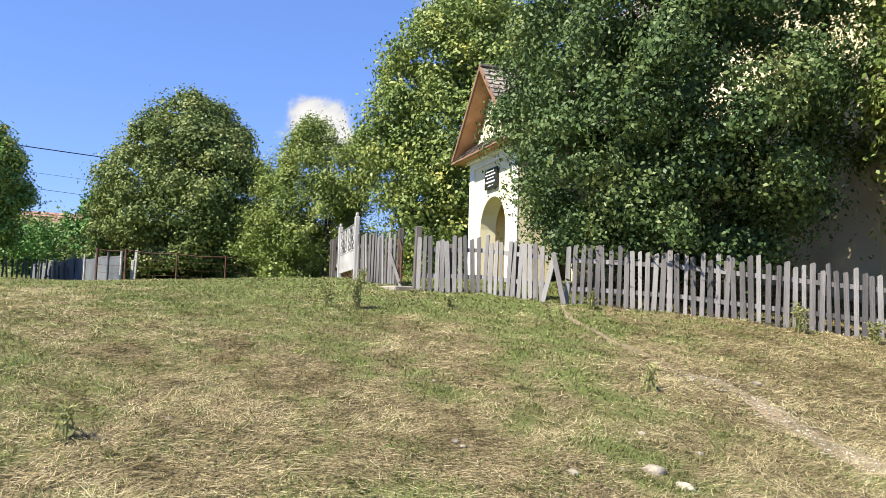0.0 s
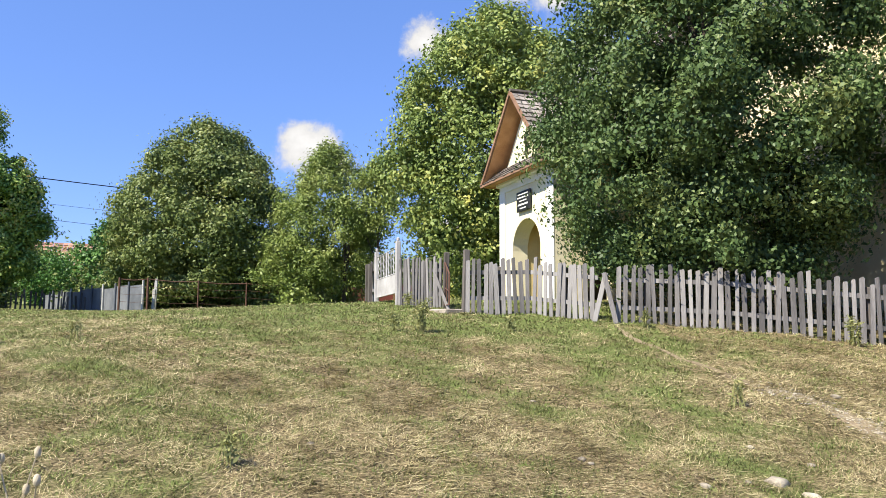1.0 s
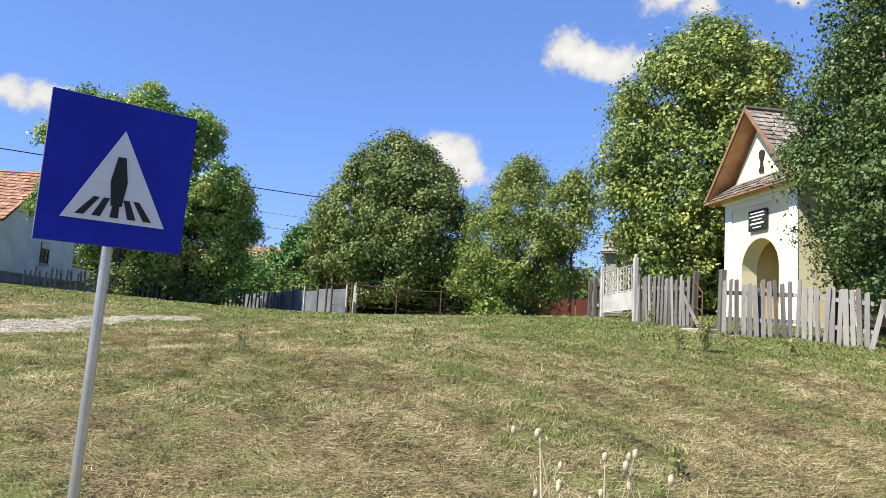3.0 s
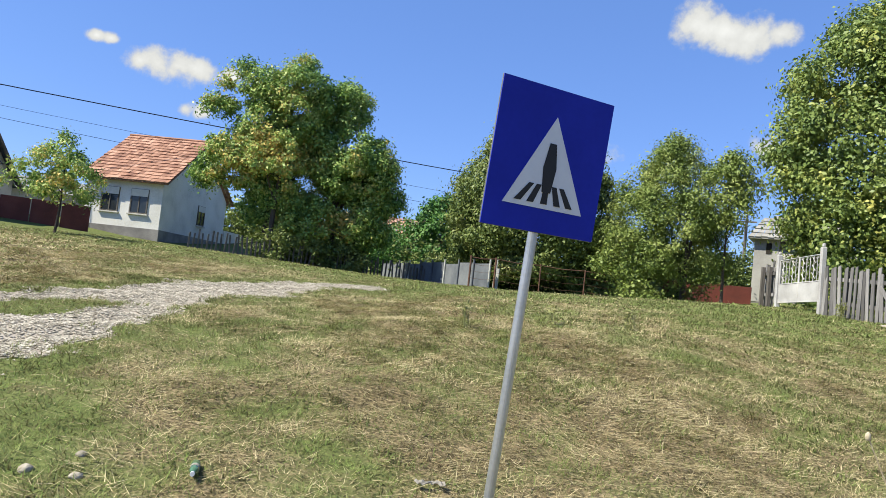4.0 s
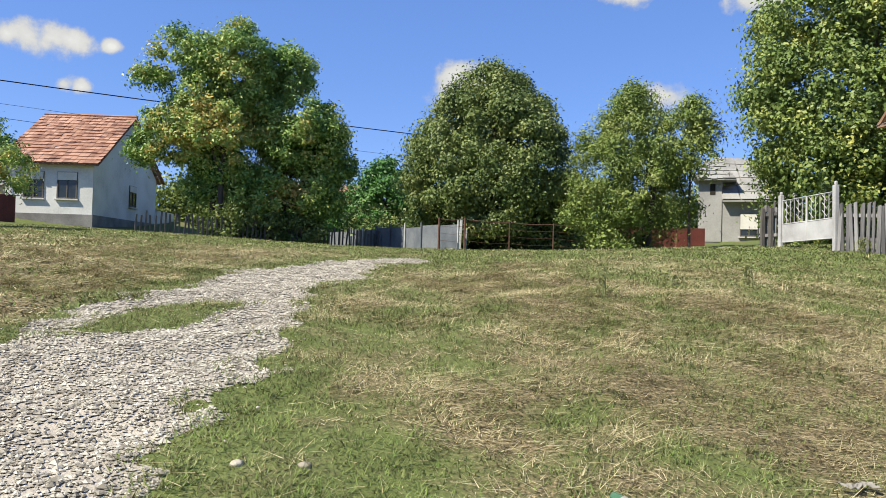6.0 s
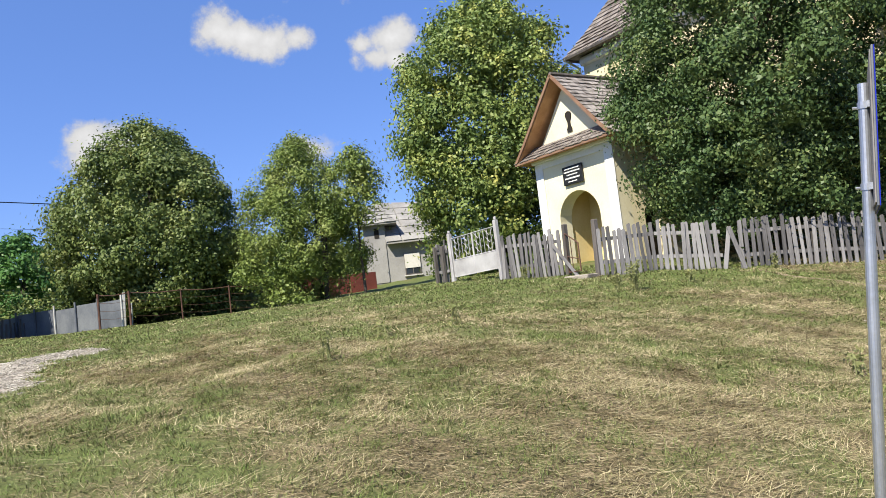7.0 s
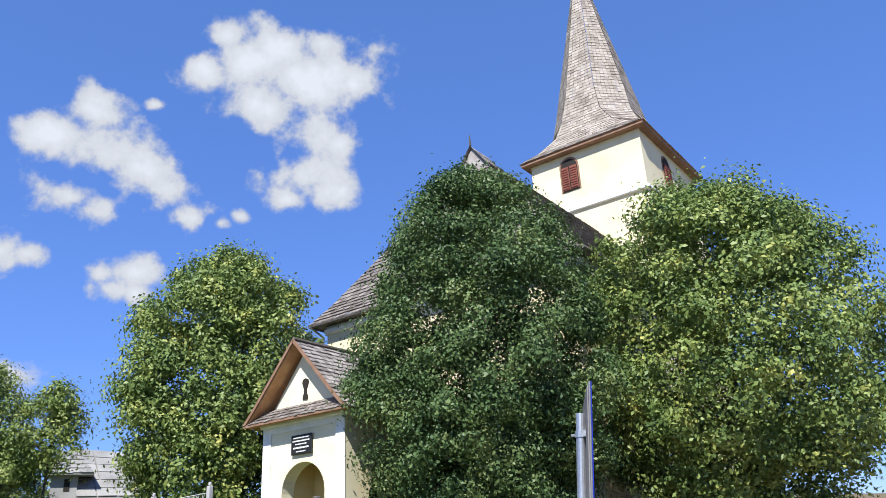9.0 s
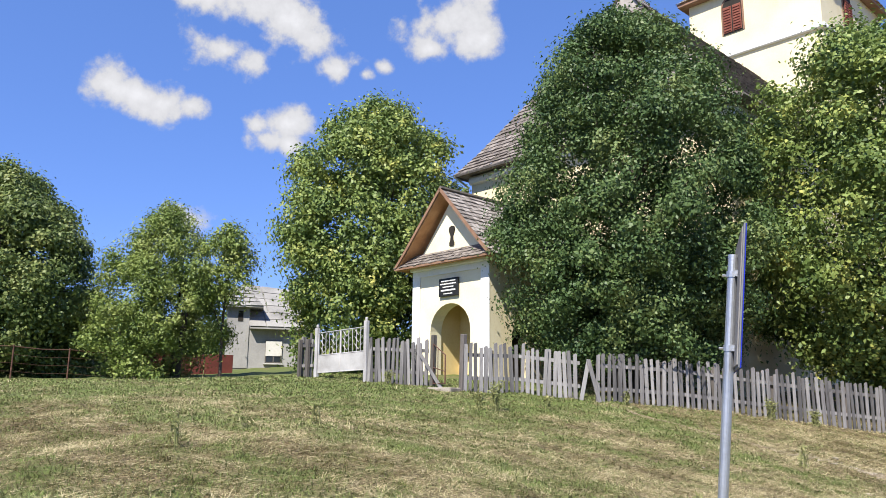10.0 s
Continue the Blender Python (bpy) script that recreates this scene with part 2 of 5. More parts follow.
M["sign_blue"] = surf("sign_blue_sheeting", [(0.007, 0.018, 0.29), (0.009, 0.022, 0.34), (0.011, 0.026, 0.39)], scale=3, rough=0.6, bump=0.0, spec=0.2)
M["sign_white"] = surf("sign_white_sheeting", [(0.62, 0.63, 0.65), (0.70, 0.71, 0.73)], rough=0.4, bump=0.0)
M["sign_black"] = surf("sign_black_film", [(0.006, 0.006, 0.008), (0.012, 0.012, 0.014)], rough=0.4, bump=0.0)
M["sheet_grey"] = surf("grey_sheet_panels", [(0.075, 0.085, 0.10), (0.12, 0.13, 0.15), (0.18, 0.19, 0.205)], scale=1.1, fine=14, rand=0.4, rough=0.7)
M["rust"] = surf("rusty_iron", [(0.05, 0.025, 0.018), (0.10, 0.05, 0.035), (0.17, 0.09, 0.06)], scale=6, rough=0.85)
M["concrete"] = surf("pale_concrete", [(0.34, 0.33, 0.31), (0.46, 0.45, 0.42), (0.56, 0.55, 0.52)], scale=3, fine=30)
M["bark"] = surf("tree_bark", [(0.035, 0.028, 0.022), (0.07, 0.055, 0.045), (0.12, 0.10, 0.085)], scale=5, fine=40, stretch=(1, 1, 0.25), bump=0.8)
M["glass"] = surf("dark_window_glass", [(0.02, 0.025, 0.03), (0.035, 0.04, 0.045)], rough=0.08, bump=0.0, spec=0.5)
M["blind"] = surf("pale_roller_blind", [(0.55, 0.53, 0.48), (0.66, 0.64, 0.60)], fine=12, bump=0.1)
M["wire"] = surf("black_cable", [(0.01, 0.01, 0.01), (0.02, 0.02, 0.02)], bump=0.0)
M["bottle"] = surf("green_bottle_plastic", [(0.03, 0.085, 0.04), (0.07, 0.15, 0.075), (0.15, 0.25, 0.15)], scale=9, rough=0.15, bump=0.0, spec=0.6)
M["rag"] = surf("dirty_white_plastic", [(0.22, 0.20, 0.165), (0.34, 0.32, 0.28)], scale=8, bump=0.2)
M["thistle"] = surf("dry_seed_heads", [(0.22, 0.17, 0.10), (0.36, 0.30, 0.20), (0.48, 0.42, 0.31)], scale=9, island=0.5, bump=0.3)


def leaf_mat(name, cols, scale=0.8, island=0.26):
    return surf(name, [tuple(1.2 * v for v in c) for c in cols], scale=scale, fine=3.0, rough=0.5, bump=0.0, island=island, spec=0.3, trans=0.18)


M["leaf_birch"] = leaf_mat("dark_green_leaves", [(0.030, 0.056, 0.021), (0.057, 0.100, 0.033), (0.097, 0.146, 0.047), (0.193, 0.223, 0.078)])
M["leaf_linden"] = leaf_mat("linden_leaves_turning", [(0.041, 0.074, 0.023), (0.102, 0.153, 0.041), (0.193, 0.244, 0.066), (0.386, 0.374, 0.102)], scale=1.0, island=0.18)
M["leaf_round"] = leaf_mat("olive_green_leaves", [(0.045, 0.076, 0.025), (0.090, 0.128, 0.036), (0.150, 0.189, 0.055), (0.241, 0.249, 0.086)])
M["leaf_willow"] = leaf_mat("light_green_leaves", [(0.063, 0.101, 0.025), (0.126, 0.176, 0.040), (0.202, 0.252, 0.069), (0.277, 0.302, 0.104)])
M["leaf_acacia"] = leaf_mat("acacia_leaves", [(0.05, 0.12, 0.032), (0.125, 0.225, 0.055), (0.23, 0.33, 0.085), (0.31, 0.36, 0.11), (0.52, 0.36, 0.11)], scale=0.45, island=0.4)
M["leaf_fresh"] = leaf_mat("fresh_green_leaves", [(0.037, 0.105, 0.027), (0.075, 0.171, 0.041), (0.127, 0.238, 0.061)])
M["leaf_weed"] = leaf_mat("weed_leaves", [(0.123, 0.123, 0.048), (0.193, 0.210, 0.080), (0.315, 0.298, 0.128)], scale=4)


# ---- mesh helpers ----
def part(name, bm, material, parent=None, label="", m=None):
    me = bpy.data.meshes.new(name)
    bmesh.ops.recalc_face_normals(bm, faces=bm.faces)
    bm.to_mesh(me)
    bm.free()
    me.materials.append(M[material])
    ob = new(name, me)
    ob.parent = parent
    if m is not None:
        ob.matrix_basis = m
    if label:
        ob["label"] = label
    return ob


def share(name, me, parent, m):
    ob = new(name, me)
    ob.parent = parent
    ob.matrix_basis = m
    return ob


def thing(name, m, label, category, group="", kind=""):
    ob = new(name)
    ob.empty_display_size = 0.2
    ob.matrix_basis = m
    return tagged(ob, label, category, group, kind)


def box(bm, x0, x1, y0, y1, z0, z1, bevel=0.0, m=None):
    r = bmesh.ops.create_cube(bm, size=1)["verts"]
    bmesh.ops.transform(bm, verts=r, matrix=Matrix.LocRotScale(((x0 + x1) / 2, (y0 + y1) / 2, (z0 + z1) / 2), None, (abs(x1 - x0), abs(y1 - y0), abs(z1 - z0))))
    if bevel:
        es = list({e for v in r for e in v.link_edges})
        r = list({v for f in bmesh.ops.bevel(bm, geom=es, offset=bevel, segments=1, affect="EDGES")["faces"] for v in f.verts} | {v for v in r if v.is_valid})
    if m is not None:
        bmesh.ops.transform(bm, verts=[v for v in r if v.is_valid], matrix=m)
    return bm


def B():
    return bmesh.new()


def slab(bm, pts, thick):
    """A flat polygon (list of Vectors) given thickness along its own normal, downwards."""
    pts = [Vector(p) for p in pts]
    nrm = (pts[1] - pts[0]).cross(pts[-1] - pts[0]).normalized()
    if nrm.z < 0:
        nrm = -nrm
    top = [bm.verts.new(p) for p in pts]
    bot = [bm.verts.new(p - nrm * thick) for p in pts]
    bm.faces.new(top)
    bm.faces.new(bot[::-1])
    for i in range(len(pts)):
        j = (i + 1) % len(pts)
        bm.faces.new((top[i], bot[i], bot[j], top[j]))
    return bm


def prism(bm, poly, y0, y1):
    """A polygon in x and z, drawn out from y0 to y1."""
    a = [bm.verts.new((x, y0, z)) for x, z in poly]
    b = [bm.verts.new((x, y1, z)) for x, z in poly]
    bm.faces.new(a)
    bm.faces.new(b[::-1])
    for i in range(len(poly)):
        j = (i + 1) % len(poly)
        bm.faces.new((a[i], b[i], b[j], a[j]))
    return bm


def tube(bm, pts, rad, n=8, cap=True):
    pts = [Vector(p) for p in pts]
    rings = []
    for i, p in enumerate(pts):
        d = (pts[min(i + 1, len(pts) - 1)] - pts[max(i - 1, 0)]).normalized()
        a = d.orthogonal().normalized() if i == 0 else (rings[-1][1] - d * rings[-1][1].dot(d)).normalized()
        b = d.cross(a)
        r = rad[i] if isinstance(rad, (list, tuple)) else rad
        rings.append(([bm.verts.new(p + (a * math.cos(2 * math.pi * k / n) + b * math.sin(2 * math.pi * k / n)) * r) for k in range(n)], a))
    for (r0, _), (r1, _) in zip(rings, rings[1:]):
        for k in range(n):
            bm.faces.new((r0[k], r0[(k + 1) % n], r1[(k + 1) % n], r1[k]))
    if cap:
        bm.faces.new(rings[0][0][::-1])
        bm.faces.new(rings[-1][0])
    return bm


def courses(bm, a, b, c, d, n, step=0.03, width=0.0, seed=0):
    """Overlapping courses on the slope with bottom edge a-b and top edge d-c; with a width each course breaks into single uneven pieces."""
    a, b, c, d = Vector(a), Vector(b), Vector(c), Vector(d)
    nrm = (b - a).cross(d - a).normalized()
    if nrm.z < 0:
        nrm = -nrm
    rnd = random.Random(seed)
    for i in range(n):
        l0, r0 = a.lerp(d, i / n), b.lerp(c, i / n)
        t = min(1.0, (i + 1.12) / n)
        l1, r1 = a.lerp(d, t), b.lerp(c, t)
        k = max(1, round((r0 - l0).length / width)) if width else 1
        for j in range(k):
            s0, s1 = j / k, (j + 1) / k - (0.06 / k if width else 0)
            up = nrm * (step * (1 + rnd.uniform(-0.35, 0.5)))
            sag = (l0 - l1).normalized() * (rnd.uniform(0, 0.04) if width else 0)
            p = [l0.lerp(r0, s0) + sag, l0.lerp(r0, s1) + sag, l1.lerp(r1, s1), l1.lerp(r1, s0)]
            v = [bm.verts.new(p[0] + up), bm.verts.new(p[1] + up), bm.verts.new(p[2] + nrm * 0.004), bm.verts.new(p[3] + nrm * 0.004),
                 bm.verts.new(p[0]), bm.verts.new(p[1])]
            bm.faces.new((v[0], v[1], v[2], v[3]))
            bm.faces.new((v[4], v[5], v[1], v[0]))
    return bm


def arch_wall(bm, x0, x1, z0, z1, y0, y1, ax, aw, spring, top, n=14):
    """A wall from x0 to x1 with an arched opening of width aw centred on ax."""
    l, r = ax - aw / 2, ax + aw / 2
    box(bm, x0, l, y0, y1, z0, z1)
    box(bm, r, x1, y0, y1, z0, z1)
    for i in range(n):
        t0, t1 = math.pi * (1 - i / n), math.pi * (1 - (i + 1) / n)
        p0 = (ax + aw / 2 * math.cos(t0), spring + (top - spring) * math.sin(t0))
        p1 = (ax + aw / 2 * math.cos(t1), spring + (top - spring) * math.sin(t1))
        prism(bm, [p0, p1, (p1[0], z1), (p0[0], z1)], y0, y1)
    bmesh.ops.remove_doubles(bm, verts=bm.verts, dist=0.0005)
    return bm


def arch_poly(w, h, n=10):
    """An upright panel with a round head, base at the origin."""
    s = h - w / 2
    return [(-w / 2, 0), (w / 2, 0)] + [(w / 2 * math.cos(math.pi * i / n), s + w / 2 * math.sin(math.pi * i / n)) for i in range(n + 1)]


def raw_mesh(name, verts, size, material, lush=None):
    """Loose faces of 3 or 4 corners each, from an array of corners."""
    nv = len(verts)
    nf = nv // size
    me = bpy.data.meshes.new(name)
    me.vertices.add(nv)
    me.vertices.foreach_set("co", verts.astype(np.float32).ravel())
    me.loops.add(nv)
    me.loops.foreach_set("vertex_index", np.arange(nv, dtype=np.int32))
    me.polygons.add(nf)
    me.polygons.foreach_set("loop_start", np.arange(0, nv, size, dtype=np.int32))
    if lush is not None:
        at = me.attributes.new("lush", "FLOAT", "POINT")
        at.data.foreach_set("value", np.repeat(lush, size).astype(np.float32))
    me.update()
    me.validate()
    me.materials.append(M[material])
    return me


# ---- ground ----
def height(x, y):
    """The lie of the meadow: a hillside rising to the church, with gentle swells on it."""
    rise = 0.0987 * (np.clip(y, -8, 75) - 0.92) + 0.0147 * (np.clip(x, -60, 40) + 3.89)
    x = np.clip(np.asarray(x, float), -40, 9)
    y = np.asarray(y, float)
    yc = np.clip(y, 3, 42)
    z = (-2.7140 + -0.17220 * x + 0.09940 * yc + -0.003759 * x * x + 0.0092374 * x * yc + -0.0014878 * yc * yc
         + -7.4435e-05 * x ** 3 + 8.1039e-05 * x * x * yc + -8.7493e-05 * x * yc * yc + -2.1329e-05 * yc ** 3)
    bump = sum(k * np.exp(-((x - a) ** 2 + (yc - b) ** 2) / (2 * s * s)) for a, b, s, k in (
        (-40, 24, 8, -0.618), (-13, 21, 5, -0.245), (-17, 27, 6, -0.243), (-27, 26, 6, 0.289), (-28, 17, 6, -0.146), (-4, 31, 6, -0.516), (-5, 10, 2.5, 0.195), (5.5, 15.5, 2, 0.058), (-9, 11.5, 3, -0.111), (0, 9, 3, -0.109)))
    wave = 0.018 * np.sin(2.1 * x + 1.3 * np.sin(1.7 * y)) * np.sin(1.9 * y + 0.8) + 0.012 * np.sin(4.7 * x - 3.1 * y) + 0.012 * np.sin(9.1 * x + 7.3 * y + np.sin(4 * y)) * np.sin(8.3 * y - 3.9 * x + np.sin(5 * x))
    return z + bump + wave + rise


def hz(x, y):
    return float(height(x, y))


TRACK = [(-7.2, -12.0, 1.0), (-8.4, -1.5, 1.0), (-8.7, 1.0, 1.05), (-9.1, 3.0, 1.05), (-9.45, 4.3, 1.0), (-9.9, 5.7, 0.88), (-10.3, 7.0, 0.88), (-10.55, 8.3, 0.8), (-10.8, 9.5, 0.82), (-11.0, 11.3, 0.75), (-10.9, 12.8, 0.55), (-10.3, 13.8, 0.25)]


def track_distance(x, y):
    """Signed distance from the gravel's edge, negative on the gravel."""
    x, y = np.asarray(x, float), np.asarray(y, float)
    best = np.full(x.shape, 99.0)
    for (x0, y0, w0), (x1, y1, w1) in zip(TRACK, TRACK[1:]):
        dx, dy = x1 - x0, y1 - y0
        t = np.clip(((x - x0) * dx + (y - y0) * dy) / (dx * dx + dy * dy), 0, 1)
        best = np.minimum(best, np.hypot(x - x0 - t * dx, y - y0 - t * dy) - (w0 + t * (w1 - w0)))
    wob = 0.13 * np.sin(3.1 * x + 2.3 * y) + 0.09 * np.sin(7.7 * x - 5.1 * y + 1) + 0.05 * np.sin(17 * x + 13 * y)
    isle = 0.36 - np.hypot((x + 10.25 - 0.12 * (y - 6.1)) / 0.45, (y - 6.1) / 1.5) * 0.5
    return np.maximum(best + wob, isle + wob * 0.6)


def greenness(x, y):
    x, y = np.asarray(x, float), np.asarray(y, float)
    n = (np.sin(0.9 * x + 1.7 * np.sin(0.6 * y)) * np.sin(0.8 * y + 1.1 * np.sin(0.5 * x + 2)) * 0.16
         + np.sin(2.3 * x + 1.9 * y + 1.5 * np.sin(1.3 * y)) * 0.11 + np.sin(5.1 * x - 3.7 * y + np.sin(4 * x)) * np.sin(4.3 * y + 1.7 * x + np.sin(3 * y)) * 0.20)
    far = 0.42 / (1 + np.exp(np.clip(-(y - 14 + 0.25 * (x + 4)) / 1.3, -50, 50))) * (x < 3)
    edge = 0.75 * np.exp(-np.clip(track_distance(x, y), 0, 9) / 0.45)
    dry = -0.25 / (1 + np.exp(np.clip(-(x - 2.5) / 0.8, -50, 50))) * (y > 9)
    dry = dry - 0.10 * np.exp(-((y - 9) / 3.0) ** 2)
    return 0.36 + n * 1.4 + far * 1.35 + edge + dry


def axis(lo, hi, a, b, fine, coarse):
    xs = [a]
    while xs[-1] < b:
        xs.append(xs[-1] + fine)
    s = fine
    while xs[-1] < hi:
        s = min(s * 1.25, coarse)
        xs.append(xs[-1] + s)
    s = fine
    while xs[0] > lo:
        s = min(s * 1.25, coarse)
        xs.insert(0, xs[0] - s)
    return np.array(xs)


def build_ground():
    xs, ys = axis(-600, 600, -16, 10, 0.14, 60), axis(-300, 900, 2.5, 20, 0.14, 60)
    gx, gy = np.meshgrid(xs, ys)
    z = height(gx, gy)
    on = track_distance(gx, gy)
    z = z - 0.05 * np.clip(-on / 0.3, 0, 1)
    v = np.stack([gx, gy, z], -1).reshape(-1, 3)
    nx, ny = len(xs), len(ys)
    i = (np.arange(ny - 1)[:, None] * nx + np.arange(nx - 1)[None]).ravel()
    f = np.stack([i, i + 1, i + nx + 1, i + nx], -1)
    me = bpy.data.meshes.new("ground")
    me.from_pydata(v.tolist(), [], f.tolist())
    at = me.attributes.new("lush", "FLOAT", "POINT")
    at.data.foreach_set("value", greenness(gx, gy).ravel().astype(np.float32))
    me.polygons.foreach_set("use_smooth", np.ones(len(f), bool))
    me.materials.append(M["ground"])
    tagged(new("ground", me), "sloping dry mown meadow with straw and green patches", "ground", kind="structure")


build_ground()


def build_track():
    xs, ys = np.arange(-13, -5, 0.08), np.arange(-12.0, 14.6, 0.08)
    gx, gy = np.meshgrid(xs, ys)
    d = track_distance(gx, gy)
    z = height(gx, gy) - 0.05 * np.clip(-d / 0.3, 0, 1) + np.clip(-d * 0.12, -0.03, 0.03)
    nx = len(xs)
    keep = d < 0.1
    idx = -np.ones(d.shape, int)
    used = np.zeros(d.shape, bool)
    used[:-1, :-1] |= keep[:-1, :-1]
    used[1:, :-1] |= keep[:-1, :-1]
    used[:-1, 1:] |= keep[:-1, :-1]
    used[1:, 1:] |= keep[:-1, :-1]
    idx[used] = np.arange(used.sum())
    v = np.stack([gx, gy, z], -1)[used]
    r, c = np.nonzero(keep[:-1, :-1])
    f = np.stack([idx[r, c], idx[r, c + 1], idx[r + 1, c + 1], idx[r + 1, c]], -1)
    me = bpy.data.meshes.new("gravel_track")
    me.from_pydata(v.tolist(), [], f.tolist())
    me.polygons.foreach_set("use_smooth", np.ones(len(f), bool))
    me.materials.append(M["gravel"])
    tagged(new("gravel_track", me), "pale crushed limestone cart track across the meadow", "track", kind="structure")


build_track()

ICO_V = np.array([(1, 0, 0), (-1, 0, 0), (0, 1, 0), (0, -1, 0), (0, 0, 1), (0, 0, -1)], float)
ICO_F = np.array([(0, 2, 4), (2, 1, 4), (1, 3, 4), (3, 0, 4), (2, 0, 5), (1, 2, 5), (3, 1, 5), (0, 3, 5)])


def pebbles(name, pos, size, material, label, seed=3, flat=0.45):
    """Many small angular stones in one mesh."""
    rng = np.random.default_rng(seed)
    n = len(pos)
    jit = rng.uniform(0.65, 1.25, (n, 6, 1)) * ICO_V[None]
    sc = size[:, None] * rng.uniform(0.6, 1.3, (n, 3)) * np.array([1, 1, flat])
    a = rng.uniform(0, 6.28, n)
    p = jit * sc[:, None]
    x = p[..., 0] * np.cos(a)[:, None] - p[..., 1] * np.sin(a)[:, None]
    y = p[..., 0] * np.sin(a)[:, None] + p[..., 1] * np.cos(a)[:, None]
    v = np.stack([x, y, p[..., 2]], -1) + pos[:, None]
    tri = v[:, ICO_F].reshape(-1, 3)
    return tagged(new(name, raw_mesh(name, tri, 3, material)), label, "gravel", kind="stuff")


rng = np.random.default_rng(5)
px, py = rng.uniform(-13, -6, 150000), 14.3 - 13.3 * rng.uniform(0, 1, 150000) ** 0.9
dd = track_distance(px, py)
ok = (dd < 0.0) | ((dd < 0.35) & (rng.uniform(0, 1, len(px)) < 0.12))
px, py, dd = px[ok][:38000], py[ok][:38000], dd[ok][:38000]
sz = rng.uniform(0.007, 0.023, len(px)) * (1 + 0.5 * (rng.uniform(0, 1, len(px)) > 0.93))
pebbles("gravel_stones", np.stack([px, py, height(px, py) - 0.05 * np.clip(-dd / 0.3, 0, 1) + np.clip(-dd * 0.12, -0.02, 0.03) + 0.006], -1), sz, "stone",
        "loose angular pale limestone gravel on the track")


# ---- church ----
CH = Vector((6.18, 22.54, 0.0))
church = thing("church", Matrix.Translation(CH), "old village church with cream plaster walls, shingled roofs and spire", "church")


def placed(x, y, z, rz):
    return Matrix.Translation(Vector((x, y, z)) - CH) @ pose(0, 0, 0, 0, 0, rz)


NAVE = placed(0.80, 21.84, 0.0, -66.2)
EAVE, RIDGE = 9.2, 16.8
plan = [(-5.8, 6.7), (5.8, 6.7), (5.8, 22.3), (-5.8, 22.3)]


def build_nave():
    bm = B()
    base, t = -1.5, 0.8
    x0, x1, y0, y1 = plan[0][0], plan[1][0], plan[0][1], plan[2][1]
    for a, b, c, d in ((x0, x1, y0, y0 + t), (x0, x1, y1 - t, y1), (x0, x0 + t, y0 + t, y1 - t), (x1 - t, x1, y0 + t, y1 - t)):
        box(bm, a, b, c, d, base, EAVE - 0.05)
    bmesh.ops.remove_doubles(bm, verts=bm.verts, dist=0.001)
    part("nave_wall", bm, "cream", church, "cream plastered nave wall", NAVE)
    e = [(-6.35, 6.2), (6.35, 6.2), (6.35, 22.3), (-6.35, 22.3)]
    r0, r1 = (-0.15, 10.7, RIDGE), (-0.15, 22.3, RIDGE)
    P = [(x, y, EAVE) for x, y in e]
    # flared foot of the roof
    flare = [(x * 0.87, y + 0.55 if y < 10 else y, EAVE + 0.85) for x, y in e]
    bm = B()
    for i, top in ((0, (r0, r0)), (1, (r1, r0)), (3, (r0, r1))):
        j = (i + 1) % 4
        courses(bm, P[i], P[j], flare[j], flare[i], 5, 0.05, 0.35, i)
        courses(bm, flare[i], flare[j], top[0], top[1], 34, 0.04, 0.36, 10 + i)
    # darker shingle colour puts the shade of the front hip into the roof
    part("nave_roof", bm, "shingle_old_shade", church, "steep hipped grey wooden shingle roof of the nave", NAVE)
    bm = B()
    # small gablet at the head of the hip
    courses(bm, (-1.0, 9.9, RIDGE - 1.05), (-1.0, 11.4, RIDGE - 1.05), (-0.15, 11.4, RIDGE + 0.18), (-0.15, 9.9, RIDGE + 0.18), 5, 0.03, 0.25, 31)
    courses(bm, (0.7, 11.4, RIDGE - 1.05), (0.7, 9.9, RIDGE - 1.05), (-0.15, 9.9, RIDGE + 0.18), (-0.15, 11.4, RIDGE + 0.18), 5, 0.03, 0.25, 32)
    prism(bm, [(-0.95, RIDGE - 1.05), (0.65, RIDGE - 1.05), (-0.15, RIDGE + 0.12)], 10.05, 10.12)
    part("gablet", bm, "shingle", church, "small shingled gablet at the end of the ridge", NAVE)
    for i in (0, 1, 3):
        a, b = Vector(P[i]), Vector(P[(i + 1) % 4])
        part("gutter", tube(B(), [a + Vector((0, 0, -0.04)), b + Vector((0, 0, -0.04))], 0.08, 6), "wood_dark", church, "dark eaves gutter", NAVE)
    bm = B()
    slab(bm, [Vector((x, y, EAVE + 0.02)) for x, y in e], 0.06)
    part("eaves_soffit", bm, "shingle", church, "weathered boards under the eaves", NAVE)
    for i in (0, 1, 3):
        (a, b), (c, d) = plan[i], plan[(i + 1) % 4]
        part("cornice", tube(B(), [(a, b, EAVE - 0.25), (c, d, EAVE - 0.25)], 0.2, 8), "white", church, "pale rounded cornice under the eaves", NAVE)
    bm = B()
    courses(bm, (7.2, 6.9, EAVE - 1.5), (7.2, 11.6, EAVE - 1.5), (5.85, 11.6, EAVE - 0.35), (5.85, 6.9, EAVE - 0.35), 8, 0.04, 0.3, 4)
    slab(bm, [(7.15, 6.95, EAVE - 1.53), (7.15, 11.55, EAVE - 1.53), (5.85, 11.55, EAVE - 0.4), (5.85, 6.95, EAVE - 0.4)], 0.05)
    part("lower_roof", bm, "shingle", church, "small shingled lean-to roof under the eaves", NAVE)
    bm = B()
    tube(bm, [(-6.3, 6.15, EAVE - 0.05), (-5.95, 6.6, EAVE - 0.5), (-5.9, 6.62, 0.2)], 0.06, 8)
